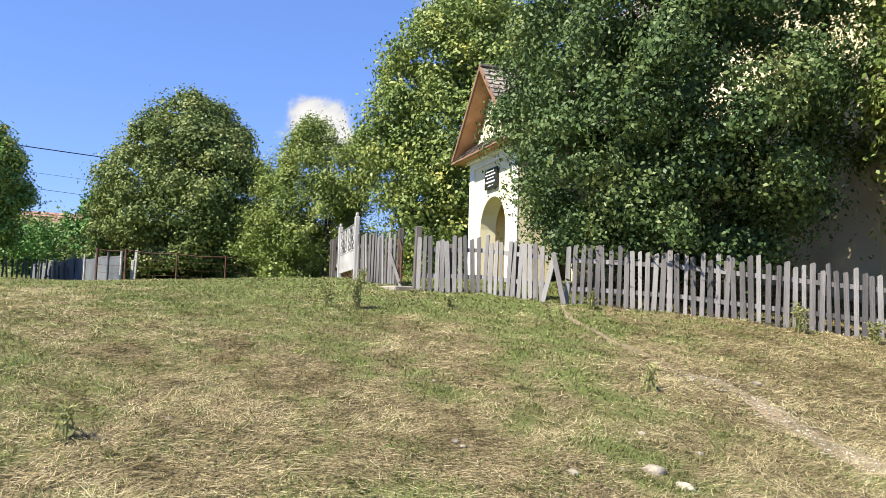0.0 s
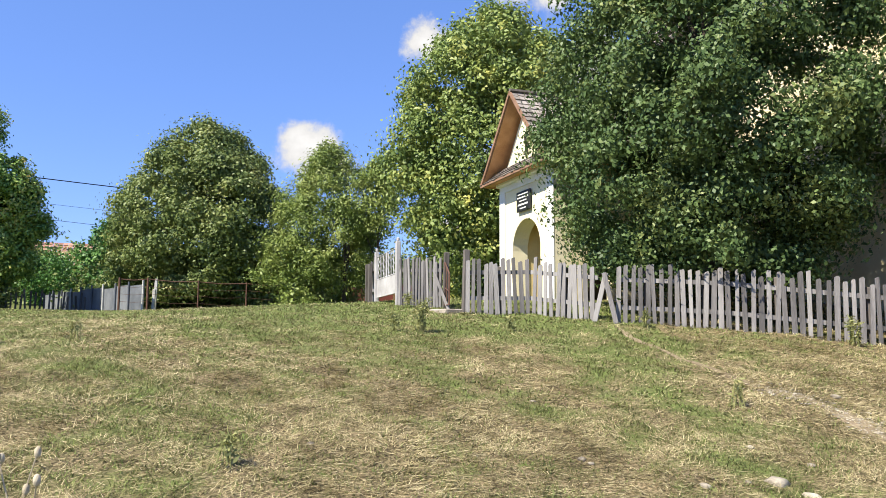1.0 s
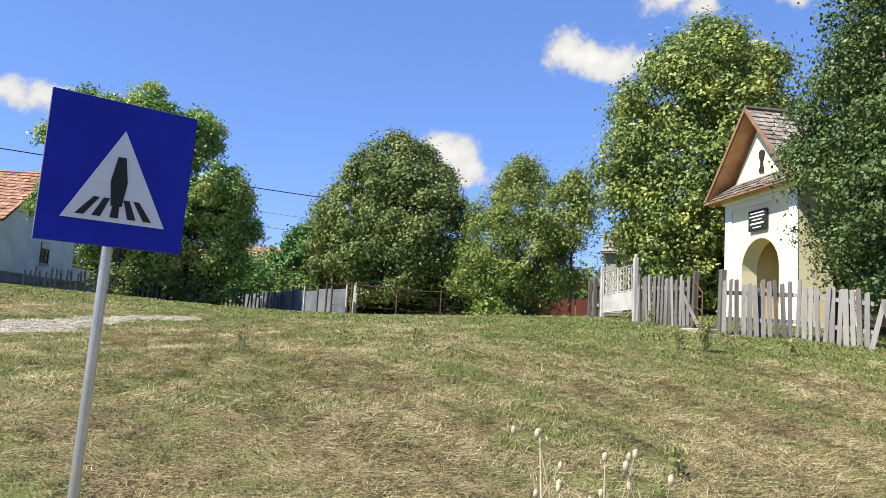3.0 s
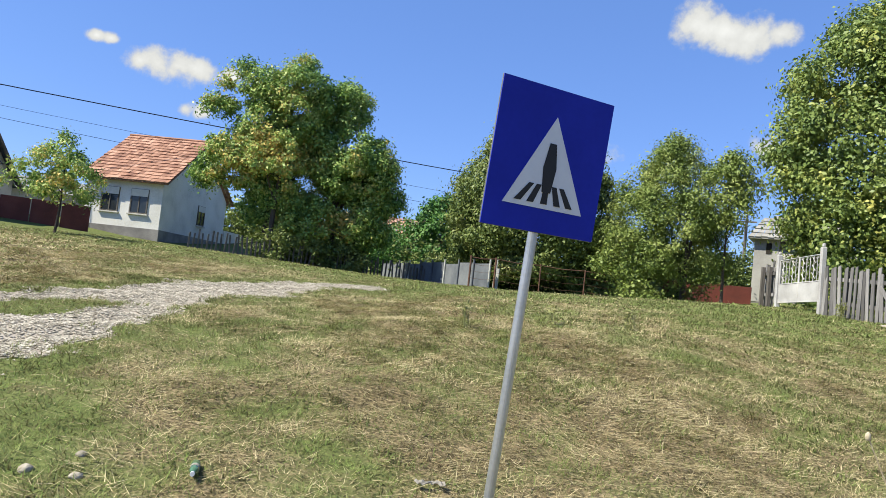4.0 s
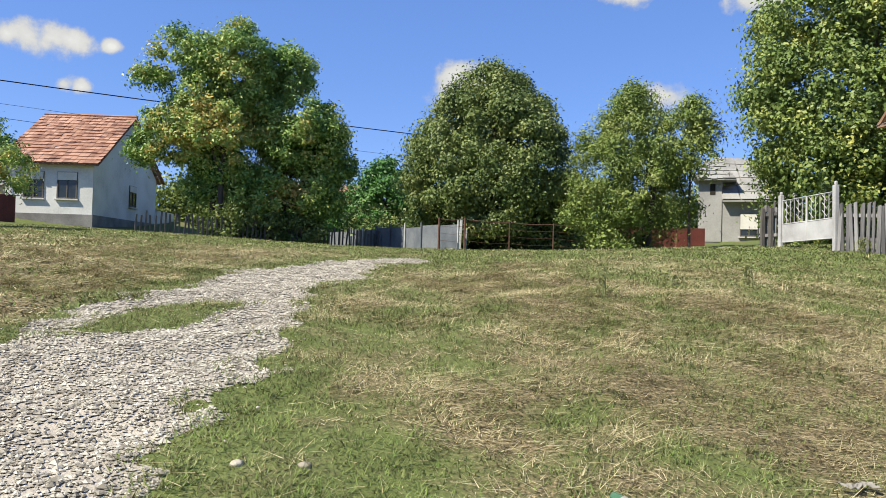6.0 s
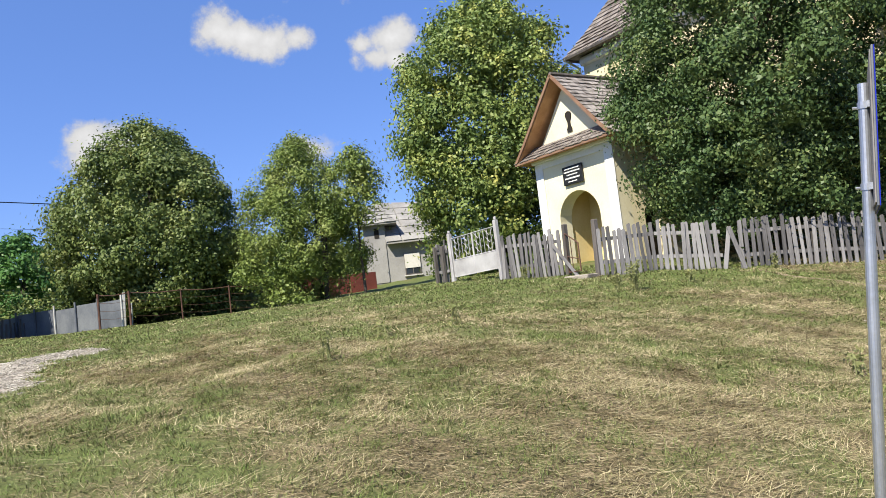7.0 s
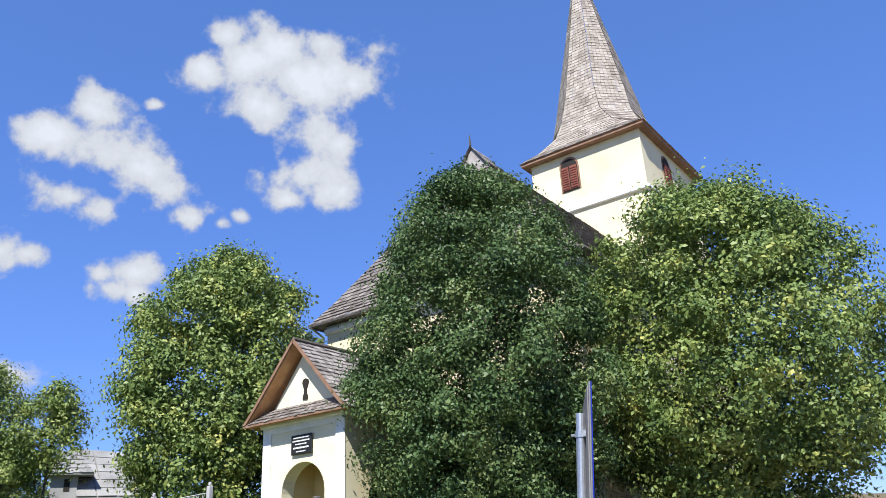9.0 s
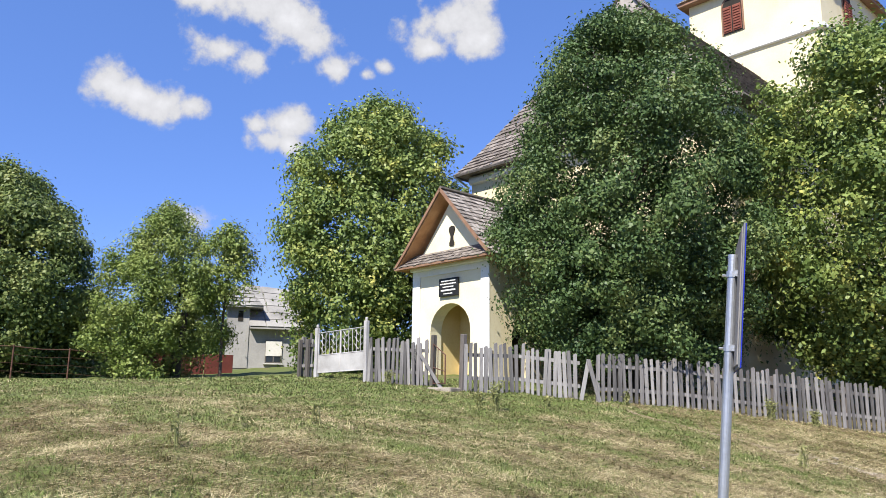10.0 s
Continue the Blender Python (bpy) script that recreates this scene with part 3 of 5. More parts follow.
    part("downpipe", bm, "galv", church, "", NAVE)
    bm = B()
    tube(bm, [(-0.15, 9.95, RIDGE + 0.2), (-0.15, 9.95, RIDGE + 0.75)], [0.06, 0.02], 6)
    part("ridge_finial", bm, "wood_dark", church, "", NAVE)


build_nave()

# tower
TX, TY, TROT = 25.26, 32.96, -66.2
TOWER = placed(TX, TY, 0.0, TROT) @ Matrix.Scale(1.3, 4)
TW, TD, TE = 2.74, 3.43, 17.08


def build_tower():
    bm = B()
    box(bm, -TW, TW, -TD, TD, -3.0, TE + 0.2)
    wall = part("tower_wall", bm, "cream_pale", church, "pale cream plastered bell tower", TOWER)
    bm = B()
    for s in (-1, 1):
        box(bm, -TW - 0.13, TW + 0.13, s * TD - 0.13, s * TD + 0.13, TE - 2.98, TE - 2.82, 0.03)
        box(bm, s * TW - 0.13, s * TW + 0.13, -TD + 0.13, TD - 0.13, TE - 2.98, TE - 2.82, 0.03)
    part("string_course", bm, "white", wall, "white moulded string course")
    bm = B()
    for s in (-1, 1):
        box(bm, -TW - 0.36, TW + 0.36, s * (TD + 0.18) - 0.18, s * (TD + 0.18) + 0.18, TE - 0.06, TE + 0.14, 0.02)
        box(bm, s * (TW + 0.18) - 0.18, s * (TW + 0.18) + 0.18, -TD, TD, TE - 0.06, TE + 0.14, 0.02)
    part("eaves_board", bm, "wood_brown", wall, "dark brown wooden eaves boards")
    # belfry openings with shutters
    for nm, m in (("front", pose(-0.78, -TD, TE - 1.92)), ("side", pose(TW, -0.62, TE - 2.05, 0, 0, 90))):
        bm = B()
        prism(bm, arch_poly(0.98, 1.72), -0.03, 0.1)
        win = part("belfry_window", bm, "wood_brown", church, "arched brown wooden belfry shutter frame", TOWER @ m)
        bm = B()
        prism(bm, arch_poly(0.84, 1.62), -0.045, 0.05)
        part("opening", bm, "dark", win)
        for s in (-1, 1):
            bm = B()
            box(bm, s * 0.21 - 0.185, s * 0.21 + 0.185, -0.075, -0.05, 0.05, 1.22, 0.01)
            part("shutter", bm, "shutter", win, "ox-red louvred shutter leaf")
            bm = B()
            for k in range(9):
                box(bm, s * 0.21 - 0.15, s * 0.21 + 0.15, -0.11, -0.07, 0.12 + k * 0.12, 0.19 + k * 0.12)
            tagged(part("louvre", bm, "shutter", win), kind="stuff")
    # flared octagonal spire in courses
    bm = B()
    levels = [(TE + 0.12, TW + 0.4, TD + 0.4, 1.0), (TE + 0.7, 2.75, 3.1, 0.88), (TE + 1.5, 2.4, 2.5, 0.68), (TE + 2.5, 2.12, 2.15, 0.56), (TE + 4.0, 1.87, 1.88, 0.5), (TE + 13.2, 0.06, 0.06, 0.5)]
    lens = [4, 5, 6, 8, 46]
    rings = []
    for (z0, a0, b0, c0), (z1, a1, b1, c1), k in zip(levels, levels[1:], lens):
        for i in range(k):
            t = i / k
            rings.append((z0 + (z1 - z0) * t, a0 + (a1 - a0) * t, b0 + (b1 - b0) * t, c0 + (c1 - c0) * t))
    rings.append(levels[-1])

    def octo(z, a, b, c, out=0.0):
        c = min(c, 0.995)
        k = 0.4142 + (c - 0.5) / 0.5 * (1 - 0.4142) if c > 0.5 else 0.4142
        a, b = a + out, b + out
        o = Vector((-0.36, -0.1, 0)) * min(1, max(0, (z - TE - 0.1) / 2.4))
        return [Vector(p) + o for p in ((-a * k, -b, z), (a * k, -b, z), (a, -b * k, z), (a, b * k, z), (a * k, b, z), (-a * k, b, z), (-a, b * k, z), (-a, -b * k, z))]

    rnd = random.Random(8)
    for r0, r1 in zip(rings, rings[1:]):
        lo, hi = octo(*r0), octo(*r1)
        for s in range(8):
            p, q = lo[s], lo[(s + 1) % 8]
            if (q - p).length < 0.03:
                continue
            courses(bm, p, q, hi[(s + 1) % 8], hi[s], 1, 0.022, 0.2, rnd.randrange(9999))
    part("spire", bm, "shingle_spire", church, "tall pale shingled spire with flared foot", TOWER)
    bm = B()
    lo = octo(*levels[0])
    bm.faces.new([bm.verts.new(p - Vector((0, 0, 0.03))) for p in lo])
    part("soffit", bm, "wood_orange", church, "", TOWER)


build_tower()

# porch
PORCH = placed(0.80, 21.84, 0.08, -66.2)
PH, PW, PAPEX, PDEPTH = 3.78, 1.64, 6.0, 6.4


def build_porch():
    bm = B()
    arch_wall(bm, -PW, PW, -0.8, PH, 0, 0.45, 0.02, 1.7, 1.78, 2.58)
    wall = part("porch_wall", bm, "cream_front", church, "cream plastered porch wall with an arched doorway", PORCH)
    bm = B()
    arch_wall(bm, 0.45, PDEPTH, -0.8, PH, -PW, -PW + 0.4, 1.25, 0.68, 1.62, 1.9)
    m = Matrix(((0, -1, 0, 0), (1, 0, 0, 0), (0, 0, 1, 0), (0, 0, 0, 1)))
    bmesh.ops.transform(bm, verts=bm.verts, matrix=m)
    part("side_wall", bm, "cream", wall, "cream side wall")
    bm = B()
    box(bm, -PW, -PW + 0.4, 0.45, PDEPTH, -0.8, PH)
    part("side_wall", bm, "cream", wall, "cream side wall")
    bm = B()
    box(bm, PW - 0.42, PW - 0.3, 0.85, 1.65, -0.6, 1.95)
    part("side_opening", bm, "dark", wall, "dark opening in the side wall")
    # vault and inner arch
    bm = B()
    arch_wall(bm, -PW + 0.4, PW - 0.4, 0, PH - 0.05, 1.3, 1.5, 0.12, 1.0, 1.35, 1.95)
    part("inner_arch", bm, "yellow", wall, "ochre yellow inner arch")
    bm = B()
    box(bm, -PW + 0.4, PW - 0.4, 0.45, 2.9, PH - 0.6, PH - 0.45)
    part("vault", bm, "yellow", wall, "ochre yellow porch ceiling")
    for s in (-1, 1):
        bm = B()
        box(bm, s * 0.9 - 0.02, s * 0.9 + 0.02, 0.46, 1.3, 0, PH - 0.6)
        part("lining", bm, "yellow", wall, "ochre yellow inner wall face")
    for s in (-1, 1):
        bm = B()
        box(bm, s * (PW - 0.16) - 0.17, s * (PW - 0.16) + 0.17, -0.04, 0.0, -0.7, PH - 0.12, 0.01)
        part("pilaster", bm, "white", wall, "white corner pilaster")
    bm = B()
    box(bm, -PW + 0.33, PW - 0.33, -0.04, 0.0, PH - 0.3, PH - 0.12, 0.01)
    part("frieze", bm, "white", wall, "white frieze band")
    bm = B()
    box(bm, -PW - 0.06, PW + 0.06, -0.14, 0.0, PH - 0.12, PH + 0.02, 0.03)
    part("cornice", bm, "white", wall, "white cornice")
    bm = B()
    box(bm, -0.5, 0.72, 2.2, 2.28, 0, 2.0, 0.01)
    d = part("door", bm, "concrete", church, "pale grey wooden church door", PORCH)
    bm = B()
    for x in (-0.2, 0.42):
        box(bm, x - 0.22, x + 0.22, 2.17, 2.2, 0.2, 0.9, 0.01)
        box(bm, x - 0.22, x + 0.22, 2.17, 2.2, 1.05, 1.8, 0.01)
    part("door_panel", bm, "white", d)
    # plaque with rows of lettering
    bm = B()
    box(bm, -0.41, 0.41, -0.085, -0.03, 2.78, 3.32, 0.01)
    pl = part("plaque", bm, "black", church, "black granite plaque with white lettering", PORCH @ pose(0.02, 0, 0))
    for z, w, h in ((3.24, 0.62, 0.035), (3.15, 0.68, 0.035), (3.06, 0.46, 0.03), (2.96, 0.62, 0.045), (2.86, 0.38, 0.03)):
        bm = B()
        x, k = -w / 2, 0
        while x < w / 2:
            bl = (0.03, 0.05, 0.04, 0.06)[k % 4]
            box(bm, x, min(x + bl, w / 2), -0.09, -0.084, z - h / 2, z + h / 2)
            x += bl + 0.012
            k += 1
        tagged(part("inscription", bm, "white", pl, "white bars of lettering"), kind="stuff")
    # gable and roof
    bm = B()
    g = [(-1.5, PH + 0.1), (1.5, PH + 0.1), (0.03, PAPEX - 0.25)]
    prism(bm, g, 0.02, 0.3)
    gable = part("gable", bm, "cream_front", church, "cream plastered porch gable", PORCH)
    bm = B()
    pts = [(-0.1, 0), (0.1, 0), (0.1, 0.1), (0.06, 0.17), (0.05, 0.3), (0.1, 0.4), (0.13, 0.5), (0.1, 0.58), (0, 0.62), (-0.1, 0.58), (-0.13, 0.5), (-0.1, 0.4), (-0.05, 0.3), (-0.06, 0.17), (-0.1, 0.1)]
    prism(bm, pts, -0.01, 0.06)
    part("gable_opening", bm, "dark", gable, "dark baluster-shaped opening", pose(0.07, 0.0, PH + 0.52))
    a0, ridge = PW + 0.42, PAPEX
    for s in (-1, 1):
        bm = B()
        f0, f1 = -0.42, PDEPTH
        low, mid, top = (s * a0, PH + 0.0), (s * (a0 - 0.42), PH + 0.42), (0.0, ridge)
        A, Bq = (low[0], f0, low[1]), (low[0], f1, low[1])
        C, D = (mid[0], f1, mid[1]), (mid[0], f0, mid[1])
        E, F = (top[0], f1, top[1]), (top[0], f0, top[1])
        courses(bm, A, Bq, C, D, 3, 0.03, 0.16, 3 + s)
        courses(bm, D, C, E, F, 12, 0.03, 0.16, 9 + s)
        part("roof_slope", bm, "shingle", church, "grey wooden shingle slope of the porch roof", PORCH)
        bm = B()
        slab(bm, [Vector(A) - Vector((0, 0, 0.03)), Vector(Bq) - Vector((0, 0, 0.03)), Vector(C) - Vector((0, 0, 0.03)), Vector(D) - Vector((0, 0, 0.03))], 0.05)
        slab(bm, [Vector(D) - Vector((0, 0, 0.04)), Vector(C) - Vector((0, 0, 0.04)), Vector(E) - Vector((0, 0, 0.04)), Vector(F) - Vector((0, 0, 0.04))], 0.05)
        part("roof_boarding", bm, "wood_orange", church, "orange-brown roof boarding", PORCH)
        bm = B()
        for p, q in ((A, D), (D, F)):
            p, q = Vector(p), Vector(q)
            n = Vector((-(q - p).z, 0, (q - p).x)).normalized()
            if n.z < 0:
                n = -n
            sl = [p + n * 0.025, q + n * 0.025, q - n * 0.06, p - n * 0.06]
            lo = [bm.verts.new(v) for v in sl]
            hi = [bm.verts.new(v - Vector((0, 0.05, 0))) for v in sl]
            for k in range(4):
                bm.faces.new((lo[k], lo[(k + 1) % 4], hi[(k + 1) % 4], hi[k]))
            bm.faces.new(hi)
            bm.faces.new(lo[::-1])
        part("bargeboard", bm, "wood_brown", church, "brown bargeboard", PORCH)
    bm = B()
    tube(bm, [(0.03, -0.46, ridge + 0.02), (0.03, PDEPTH, ridge + 0.02)], 0.06, 6)
    part("ridge_cap", bm, "wood_dark", church, "", PORCH)
    bm = B()
    courses(bm, (-a0 - 0.02, -0.44, PH), (a0 + 0.02, -0.44, PH), (a0 - 0.42, 0.02, PH + 0.42), (-a0 + 0.42, 0.02, PH + 0.42), 4, 0.03, 0.14, 2)
    part("pent_roof", bm, "shingle_old_shade", church, "small shingled pent roof across the porch front", PORCH)
    bm = B()
    box(bm, -a0 - 0.02, a0 + 0.02, -0.46, -0.41, PH - 0.07, PH + 0.0, 0.008)
    part("fascia", bm, "wood_brown", church, "brown fascia board", PORCH)
    bm = B()
    box(bm, -a0, a0, -0.41, 0.0, PH - 0.03, PH - 0.005)
    part("soffit", bm, "wood_orange", church, "", PORCH)


build_porch()

# ---- crossing sign ----
def build_sign():
    right = Vector((0.601, 0.799, -0.007)).normalized()
    up = Vector((0.082, -0.053, 0.995)).normalized()
    out = right.cross(up).normalized()
    up = out.cross(right).normalized()
    m = Matrix((right, -out, up)).transposed().to_4x4()
    m.translation = (-4.24, 3.62, 0.36)
    base = -(0.36 - hz(-4.24, 3.62)) - 0.3
    sign = thing("pedestrian_crossing_sign", m, "blue square pedestrian crossing sign on a leaning galvanised pole", "road sign")
    bm = B()
    box(bm, -0.3, 0.3, -0.002, 0.006, -0.31, 0.31, 0.003)
    plate = part("plate", bm, "sheet_grey", sign, "grey metal sign plate")
    bm = B()
    box(bm, -0.298, 0.298, -0.0065, -0.0025, -0.308, 0.308)
    part("face", bm, "sign_blue", plate, "blue reflective face")
    bm = B()
    box(bm, -0.285, 0.285, 0.007, 0.012, -0.295, 0.295)
    part("back", bm, "plinth", plate, "bare metal back of the plate")
    bm = B()
    prism(bm, [(-0.212, -0.205), (0.212, -0.205), (0.0, 0.19)], -0.010, -0.007)
    part("triangle", bm, "sign_white", plate, "white triangle")
    bm = B()
    for k, (x, lean) in enumerate(((-0.125, 0.045), (-0.065, 0.025), (0.0, 0.0), (0.065, -0.025), (0.125, -0.045))):
        prism(bm, [(x - 0.02 - lean * 0.3, -0.185), (x + 0.014 - lean * 0.3, -0.185), (x + 0.012 + lean, -0.105), (x - 0.012 + lean, -0.105)], -0.013, -0.010)
    part("stripe", bm, "sign_black", plate, "black crossing stripes")
    bm = B()
    prism(bm, [(-0.022, -0.135), (0.022, -0.135), (0.034, -0.03), (0.016, 0.075), (-0.016, 0.075), (-0.034, -0.03)], -0.0145, -0.0105)
    part("symbol", bm, "sign_black", plate, "plain black upright symbol")
    bm = B()
    tube(bm, [(0, 0.031, base), (0, 0.031, 0.21)], 0.0225, 16)
    pole = part("pole", bm, "galv", sign, "galvanised tube")
    bm = B()
    tube(bm, [(0, 0.031, 0.205), (0, 0.031, 0.222)], 0.0235, 16)
    part("cap", bm, "galv", pole)
    for z in (-0.21, 0.13):
        bm = B()
        tube(bm, [(0, 0.031, z - 0.014), (0, 0.031, z + 0.014)], 0.027, 14)
        box(bm, -0.05, 0.05, 0.008, 0.022, z - 0.014, z + 0.014)
        tube(bm, [(0.043, 0.02, z), (0.043, 0.075, z)], 0.006, 6)
        part("clamp", bm, "galv", pole, "steel pipe clamp")


build_sign()

# ---- picket fence, gates ----
PICKETS = []
for k in range(6):
    rnd = random.Random(50 + k)
    bm = B()
    w, h = rnd.uniform(0.034, 0.044), rnd.uniform(1.04, 1.12)
    cut = rnd.uniform(0.0, 0.05)
    poly = [(-w, -0.12), (w, -0.12), (w * rnd.uniform(0.9, 1.05), h - cut), (w * 0.55, h), (-w * 0.6, h - rnd.uniform(0, 0.02)), (-w * rnd.uniform(0.9, 1.05), h - rnd.uniform(0.01, 0.05))]
    prism(bm, poly, -0.011, 0.011)
    bmesh.ops.recalc_face_normals(bm, faces=bm.faces)
    me = bpy.data.meshes.new("picket")
    bm.to_mesh(me)
    bm.free()
    me.materials.append(M["wood_grey"])
    PICKETS.append(me)


def fence_run(pts, label, pitch=0.126, posts=2.6, seed=0, lean=1.2, tops=1.0):
    rnd = random.Random(seed)
    p0 = pts[0]
    f = thing("picket_fence", Matrix.Translation((p0[0], p0[1], hz(*p0))), label, "fence", group="churchyard fence")
    o = Vector((p0[0], p0[1], hz(*p0)))
    left = 0.0
    gone = 0.0
    for (x0, y0), (x1, y1) in zip(pts, pts[1:]):
        l = math.hypot(x1 - x0, y1 - y0)
        ang = math.degrees(math.atan2(y1 - y0, x1 - x0))
        s = left
        while s < l:
            x, y = x0 + (x1 - x0) * s / l, y0 + (y1 - y0) * s / l
            z = hz(x, y) + rnd.uniform(-0.025, 0.03)
            ob = share("picket", rnd.choice(PICKETS), f, pose(x - o.x, y - o.y, z - o.z, rnd.gauss(0, 0.8), rnd.gauss(0, lean), ang + rnd.gauss(0, 2.5)))
            ob.scale = (rnd.uniform(0.9, 1.12), 1, tops * rnd.uniform(0.96, 1.04))
            s += pitch * rnd.uniform(0.88, 1.14)
        left = s - l
        n = max(1, round(l / 2.4))
        for h in (0.3, 0.82):
            bm = B()
            prev = None
            dx, dy = (x1 - x0) / l, (y1 - y0) / l
            for i in range(n):
                a, b = i / n, (i + 1) / n
                q = []
                for t in (a, b):
                    x, y = x0 + (x1 - x0) * t - dy * 0.0, y0 + (y1 - y0) * t
                    q.append(Vector((x - dy * -0.0 - o.x, y - o.y, hz(x, y) + h * tops - o.z)))
                off = Vector((-dy, dx, 0)) * 0.042
                for p, r in ((q[0], q[1]),):
                    v = [bm.verts.new(p + off + Vector((0, 0, c)) + Vector((-dy, dx, 0)) * e) for c, e in ((-0.04, -0.025), (0.04, -0.025), (0.04, 0.02), (-0.04, 0.02))]
                    w = [bm.verts.new(r + off + Vector((0, 0, c)) + Vector((-dy, dx, 0)) * e) for c, e in ((-0.04, -0.025), (0.04, -0.025), (0.04, 0.02), (-0.04, 0.02))]
                    for k in range(4):
                        bm.faces.new((v[k], v[(k + 1) % 4], w[(k + 1) % 4], w[k]))
                    bm.faces.new(v)
                    bm.faces.new(w[::-1])
            part("rail", bm, "wood_grey", f)
        for i in range(n):
            t = (i + 0.5) / n
            x, y = x0 + (x1 - x0) * t, y0 + (y1 - y0) * t
            bm = B()
            box(bm, -0.05, 0.05, 0.07, 0.16, -0.3, 0.98 * tops, 0.008)
            part("post", bm, "wood_dark", f, "", pose(x - o.x, y - o.y, hz(x, y) - o.z, 0, 0, ang))
    return f


fence_run([(-2.2, 19.28), (-1.55, 18.5), (-1.12, 17.95)], "short run of grey weathered pickets beside the metal gate", seed=1, lean=2.4, pitch=0.118)
fence_run([(-0.5, 17.05), (0.76, 16.9), (2.0, 16.3)], "grey weathered picket fence with uneven slats by the porch", seed=2, pitch=0.116, lean=1.6)
fence_run([(2.35, 16.15), (3.37, 15.97), (4.29, 15.6), (5.75, 15.33), (7.2, 15.15), (14.5, 14.4)], "long grey weathered picket fence along the churchyard trees", seed=3, pitch=0.13)
fence_run([(-3.15, 21.6), (-3.3, 21.9), (-3.45, 22.35)], "pale leaning pickets beside the gate", seed=4, lean=3.0, pitch=0.15, tops=1.05)


def build_fence_details():
    # dark gate post and leaning braces
    for x, y, h, r in ((-0.56, 17.1, 1.28, 0.06), (-1.02, 17.85, 1.2, 0.055)):
        p = thing("gate_post", pose(x, y, hz(x, y), 0.5, 1.5, 20), "dark weathered wooden gate post", "post")
        bm = B()
        box(bm, -r, r, -r, r, -0.3, h, 0.012)
        part("shaft", bm, "wood_dark", p)
    ab = thing("fence_brace", pose(2.12, 16.12, hz(2.12, 16.12), 0, 0, -14), "pair of pale boards propped as an A against the fence", "brace")
    for s in (-1, 1):
        bm = B()
        box(bm, -0.045, 0.045, -0.02, 0.02, -0.08, 0.95, 0.005)
        part("board", bm, "wood_grey", ab, "", pose(s * 0.2, -0.08 - 0.03 * s, 0, -4, -s * 13, 0))
    ir = thing("iron_wicket", pose(-1.02, 17.8, hz(-1.0, 17.75), 0, 0, -75), "open dark iron wicket gate with a diagonal bar", "gate")
    bm = B()
    tube(bm, [(0, 0, 0.08), (0, 0, 1.0), (0.5, 0, 0.72), (0.5, 0, 0.08), (0, 0, 0.08)], 0.018, 6)
    part("frame", bm, "rust", ir)
    bm = B()
    tube(bm, [(0, 0, 0.45), (0.5, 0, 0.35)], 0.012, 6)
    tube(bm, [(0.2, 0, 0.1), (0.2, 0, 0.88)], 0.01, 6)
    part("bar", bm, "rust", ir)
    st = thing("brace_plank", pose(-0.9, 17.5, hz(-0.9, 17.5), 0, -38, -55), "slanting pale plank across the wicket", "plank")
    bm = B()
    box(bm, -0.04, 0.04, -0.015, 0.015, 0.0, 1.05, 0.004)
    part("board", bm, "wood_grey", st)
    sl = thing("stone_step", pose(-0.95, 17.25, hz(-0.95, 17.25), 0, 0, -55), "pale worn stone slab at the wicket", "step")
    bm = B()
    box(bm, -0.35, 0.35, -0.22, 0.22, -0.05, 0.06, 0.02)
    part("slab", bm, "gravel", sl)
    # double metal gate
    a, b = Vector((-2.25, 19.37, 0)), Vector((-3.11, 21.47, 0))
    l = (b - a).length
    ang = math.degrees(math.atan2(b.y - a.y, b.x - a.x))
    z0 = 0.52
    g = thing("metal_gate", pose(a.x, a.y, z0, 0, 1.2, ang), "white painted double metal gate with chevron grille", "gate")
    for x in (0.0, l):
        bm = B()
        box(bm, x - 0.055, x + 0.055, -0.055, 0.055, -0.3, 1.27, 0.012)
        box(bm, x - 0.035, x + 0.035, -0.035, 0.035, 1.27, 1.36, 0.02)
        part("gate_pillar", bm, "white_metal", g, "white square steel gate pillar")
    for k in range(2):
        x0, x1 = 0.08 + k * (l / 2 - 0.06), l / 2 - 0.01 + k * (l / 2 - 0.07)
        leaf = part("gate_leaf", tube(B(), [(x0, 0, 0.06), (x1, 0, 0.06), (x1, 0, 1.12), (x0, 0, 1.12), (x0, 0, 0.06)], 0.02, 6), "white_metal", g, "white steel gate leaf")
        bm = B()
        box(bm, x0, x1, -0.008, 0.008, 0.06, 0.52)
        part("sheet", bm, "white_metal", leaf, "white sheet metal lower panel")
        bm = B()
        tube(bm, [(x0, 0, 0.52), (x1, 0, 0.52)], 0.018, 6)
        n = 6
        for i in range(1, n):
            x = x0 + (x1 - x0) * i / n
            tube(bm, [(x, 0, 0.52), (x, 0, 1.12)], 0.009, 5)
        for i in (1, 4):
            x, w = x0 + (x1 - x0) * (i + 0.5) / n, (x1 - x0) / n * 0.95
            for z in (0.6, 0.78, 0.96):
                tube(bm, [(x - w, 0.0, z + 0.13), (x, 0, z - 0.02), (x + w, 0, z + 0.13)], 0.009, 5)
        part("grille", bm, "white_metal", leaf, "chevron bar grille")


build_fence_details()


